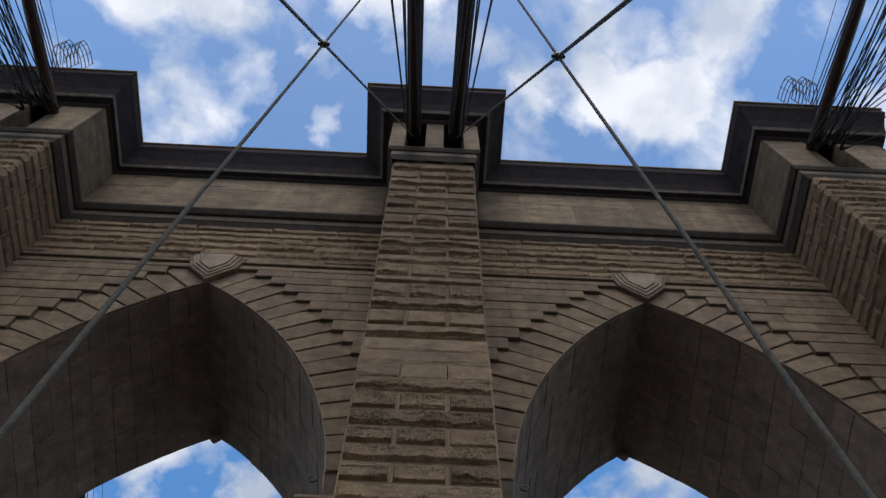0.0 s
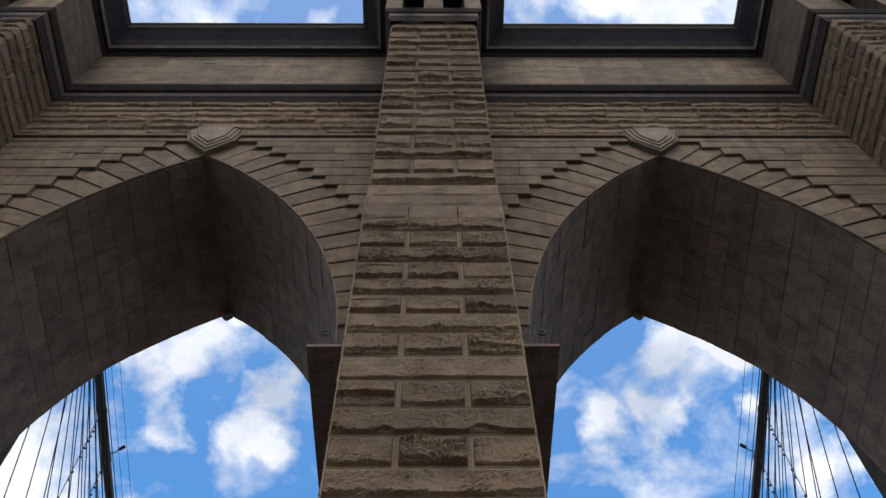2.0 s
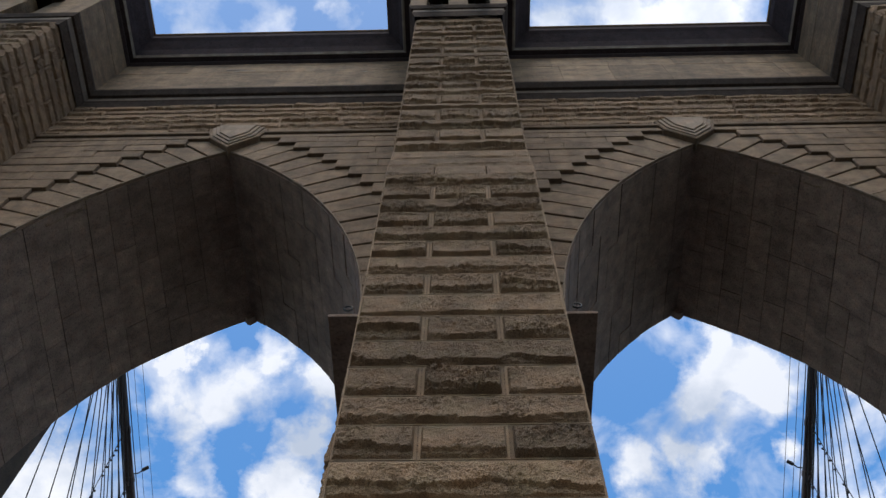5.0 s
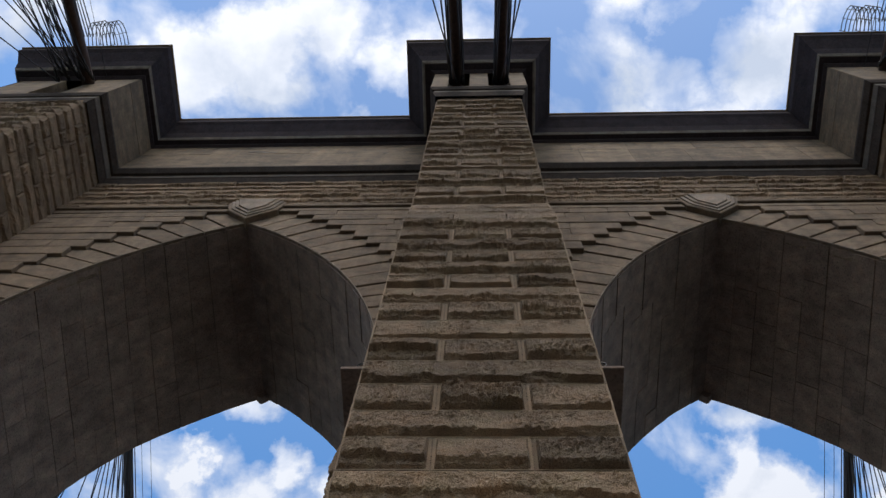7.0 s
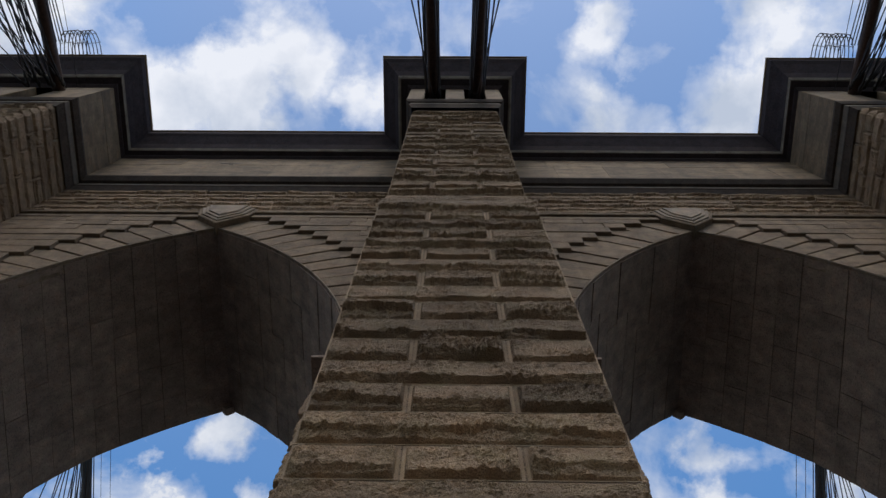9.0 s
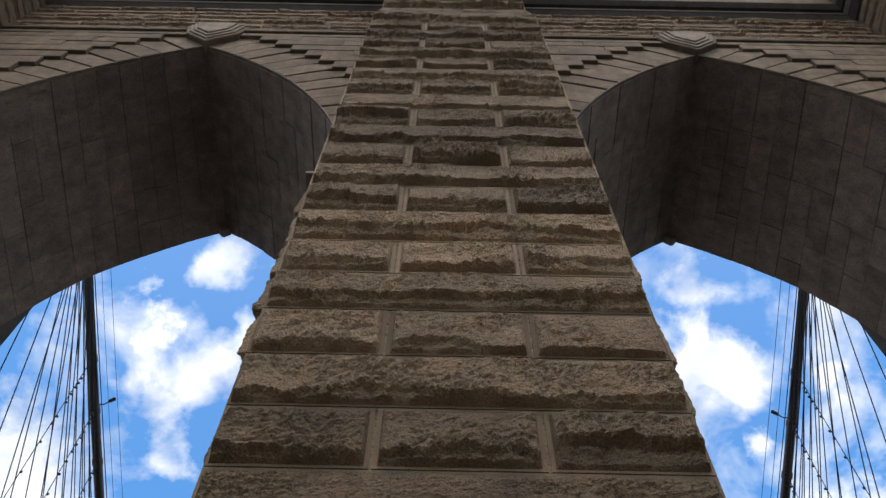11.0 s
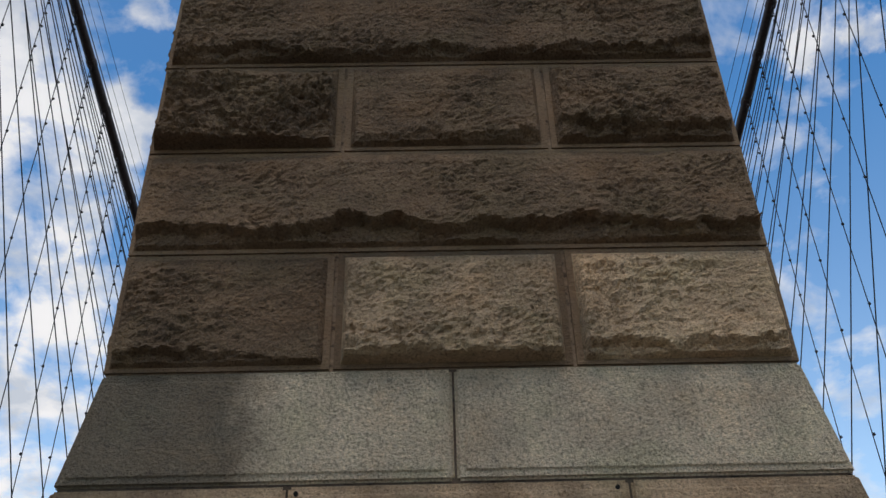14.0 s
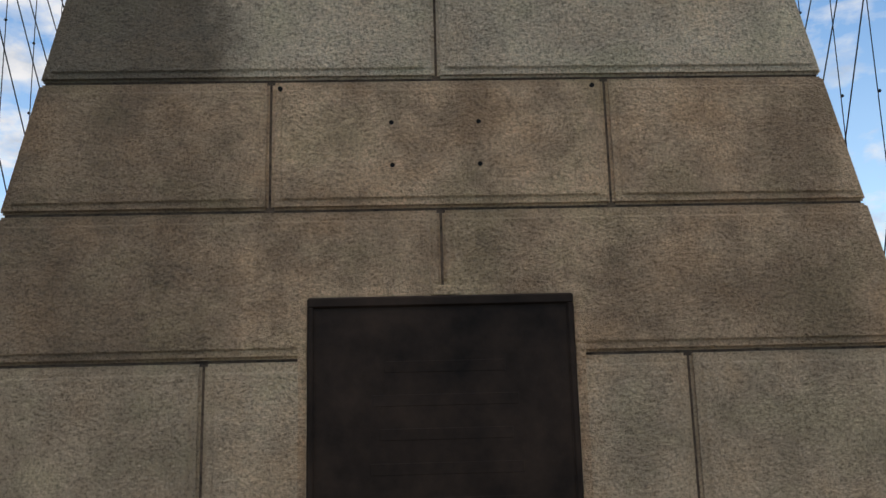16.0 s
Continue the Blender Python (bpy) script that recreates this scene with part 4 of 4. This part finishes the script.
# ropes beside the footway: foot, the knot where a stay crosses, upper end
SUSPENDERS = {-1: (Vector((-1.872, -8.099, 0)), Vector((-1.654, -8.199, 14.0)), Vector((-1.15, -8.4, 36))),
              1: (Vector((2.14, -7.86, 0)), Vector((1.444, -8.523, 12.1)), Vector((0.95, -8.9, 36)))}
for s in (-1, 1):
    # outer cable beyond the tower
    pts = [Vector((s * (18.25 - (y - 14.5) * 0.078), y, 41.4 - 0.52 * (y - 14.5) + 0.0006 * (y - 14.5) ** 2)) for y in np.linspace(12.5, 92, 30)]
    far = main_cable(pts, "brown painted main cable running down beyond the tower")
    # hand ropes above it on small posts
    for dx, dz in ((-0.75, 1.1), (-0.28, 1.1)):
        hp = [p + Vector((s * dx, 0, dz)) for p in pts]
        child("hand_rope", mesh_of("hand_rope", *tube_data(hp, 0.014, 4), WIRE), far)
    lamp_at = on_line(pts, 23.6)
    arm = child("lamp_arm", mesh_of("lamp_arm", *tube_data([lamp_at + Vector((s * 0.3, 0, 0)), lamp_at + Vector((-s * 0.45, 0, 0.15)), lamp_at + Vector((-s * 0.62, 0, 0.42))], 0.035, 6), IRON), far, "small lamp on an arm")
    child("lamp_head", mesh_of("lamp_head", *tube_data([lamp_at + Vector((-s * 0.58, 0, 0.38)), lamp_at + Vector((-s * 0.82, 0, 0.62))], 0.10, 8), IRON), arm, "dark lamp head")
    deck = Vector((s * 13.0, 0, -5.0))
    stays = []
    for k in range(25):
        yd = 19.5 + 4.6 * k
        a = Vector((s * (18.3 - 0.25 * (k % 3)), 14.4 + 0.12 * (k % 4), FAR_TOP - 0.1 * (k % 3)))
        b = Vector((deck.x, yd, deck.z))
        wire("stay", a, b, 0.026, WIRE, "dark wire stay fanning down from the tower's top", "stay", "wire stays beyond the tower")
        stays.append((a, b))
    for k in range(20):
        y = 21.5 + 2.3 * k
        top = cable_band(far, pts, y)
        w = wire("suspender", top, Vector((top.x - s * 0.3, y, -5)), 0.022, WIRE, "upright wire suspender hanging from the main cable", "suspender", "suspenders beyond the tower")
        for a, b in stays:
            f = (y - a.y) / (b.y - a.y)
            zc = a.z + f * (b.z - a.z) if 0 < f < 1 else None
            if zc is not None and 3 < zc < top.z - 0.6:
                child("clamp", CLAMP, w, "", Matrix.Translation((top.x - s * 0.1, y, zc)))
    # outer cable on this side
    pts = [Vector((s * (17.42 + y * 0.11), y, NEAR_TOP + 0.42 * y)) for y in np.linspace(1.0, -70, 24)]
    near = main_cable(pts, "brown painted main cable rising to the side buttress", 0.27)
    for dx in (-0.4, 0.4):
        child("hand_rope", mesh_of("hand_rope", *tube_data([p + Vector((dx, 0, 1.1)) for p in pts], 0.014, 4), WIRE), near)
    for k in range(24):
        yd = -20.0 - 3.0 * k
        a = Vector((s * (18.5 - 0.24 * (k % 7)), -0.25 - 0.22 * (k % 3), NEAR_TOP - 0.75 + 0.22 * (k % 4)))
        b = Vector((s * 13.0, yd, -5))
        stay = wire("stay", a, b, 0.026, WIRE, "dark wire stay fanning down from the side buttress", "stay", "wire stays in front of the tower")
        socket(stay, a, b)
    for k in range(9):
        dx = (-0.42, -0.55, -0.68, -0.82, 0.40, 0.52, 0.64, 0.78, 0.92)[k]
        a, b = pts[1] + Vector((s * dx, 0, -0.25)), pts[-1] + Vector((s * dx * 1.4, 0, -9.0 - 0.8 * k))
        wire("stay", a, b, 0.024, WIRE, "dark wire stay running beside the main cable", "stay", "wire stays in front of the tower")
    for k in range(16):
        y = -13.0 - 2.3 * k
        top = cable_band(near, pts, y)
        wire("suspender", top, Vector((top.x, y, -5)), 0.022, WIRE, "upright wire suspender hanging from the main cable", "suspender", "suspenders in front of the tower")
    # inner cable on this side, and beyond
    pts = [Vector((s * (0.93 - y * 0.02), y, MID_TOP + 0.42 * y)) for y in np.linspace(1.2, -70, 24)]
    inner = main_cable(pts, "brown painted main cable rising to the middle buttress", 0.25)
    for dx in (-0.3, 0.3):
        child("hand_rope", mesh_of("hand_rope", *tube_data([p + Vector((dx, 0, 1.0)) for p in pts], 0.012, 4), WIRE), inner)
    for k in range(13):
        yd = -13.6 - (8.5 + 5.5 * (k - 1) if k else 0)
        dx = 0.0 if k == 0 else (-0.27, 0.27, -0.24, 0.24)[k % 4] + 0.01 * (k % 3)
        a = Vector((s * (0.93 + dx), 0.1, MID_TOP - 0.3))
        b = Vector((s * (1.35 + dx), yd, 0.0))
        if k == 0:
            b = a + (SUSPENDERS[s][1] - a) * (a.z / (a.z - SUSPENDERS[s][1].z))
        stay = wire("stay", a, b, 0.034 if k else 0.024, WIRE, "dark wire stay running down from the middle buttress", "stay", "wire stays of the inner cables")
        socket(stay, a, b, 0.4)
    pts = [Vector((s * (0.93 + (y - 14) * 0.02), y, 40.2 - 0.5 * (y - 14))) for y in np.linspace(12.5, 80, 20)]
    main_cable(pts, "brown painted main cable beyond the middle buttress")


def twisted_rope(base, top, radius, turns_per_m=2.6):
    """Six strands laid round a core."""
    a, b = Vector(base), Vector(top)
    d = (b - a).normalized()
    e1 = d.cross(Y).normalized()
    e2 = d.cross(e1)
    n = int((b - a).length * turns_per_m * 12)
    strands = []
    for k in range(6):
        pts = []
        for i in range(n + 1):
            w = 2 * math.pi * (k / 6 + turns_per_m * (b - a).length * i / n)
            pts.append(a.lerp(b, i / n) + radius * 0.56 * (e1 * math.cos(w) + e2 * math.sin(w)))
        strands.append(tube_data(pts, radius * 0.5, 6))
    return strands


for s in (-1, 1):
    foot, knot, head = SUSPENDERS[s]
    rope = tagged(new("suspender"), "grey twisted wire rope suspender beside the footway", "suspender", "suspenders beside the footway")
    way = (knot - foot).normalized()
    top = foot + way * 20.0
    for data in twisted_rope(foot, top, 0.0175, 4.2):
        child("strand", mesh_of("strand", *data, ROPE, True), rope)
    child("rope_end", mesh_of("rope_end", *tube_data([top - way * 0.3, top + way, head], 0.019, 6), ROPE), rope)
    child("clamp", CLAMP, rope, "dark iron clamp", Matrix.Translation(knot) @ Matrix.Diagonal((1.2, 1.2, 1.1, 1)))


# ---- ladder cages on the tower's top ----
def ladder_cage(x, y):
    cage = tagged(new("ladder_cage"), "curved dark wire safety cage on the tower's top edge", "safety cage", "safety cages on the tower")
    for j in range(4):
        z = 43.7 + 0.45 * j
        arc = [(x + 0.36 * math.cos(q), y - 1.15 * math.sin(q), z) for q in [math.pi * i / 10 for i in range(11)]]
        child("hoop", mesh_of("hoop", *tube_data(arc, 0.022, 5), IRON), cage)
    for i in range(7):
        q = math.pi * i / 6
        p = Vector((x + 0.36 * math.cos(q), y - 1.15 * math.sin(q), 43.6))
        child("bar", mesh_of("bar", *tube_data([p, p + Vector((0, 0, 1.6))], 0.016, 4), IRON), cage)
    return cage


for s in (-1, 1):
    ladder_cage(s * 17.70, -1.2)
    ladder_cage(s * 18.40, -1.2)

# ---- small marks on the granite foot ----
# no recess is cut: black discs on the face give the sockets' shade
for x, z in ((-0.197, 2.675), (0.168, 2.675), (-0.195, 2.49), (0.168, 2.49), (-0.66, 2.83), (0.655, 2.83)):
    v, f = tube_data([(x, -0.021, z), (x, 0.05, z)], 0.010, 10)
    tagged(new("bolt_hole", mesh_of("bolt_hole", v, f, HOLE_SHADE)), "small black disc painted as the shade in a bolt socket", "socket", "bolt sockets in the granite")
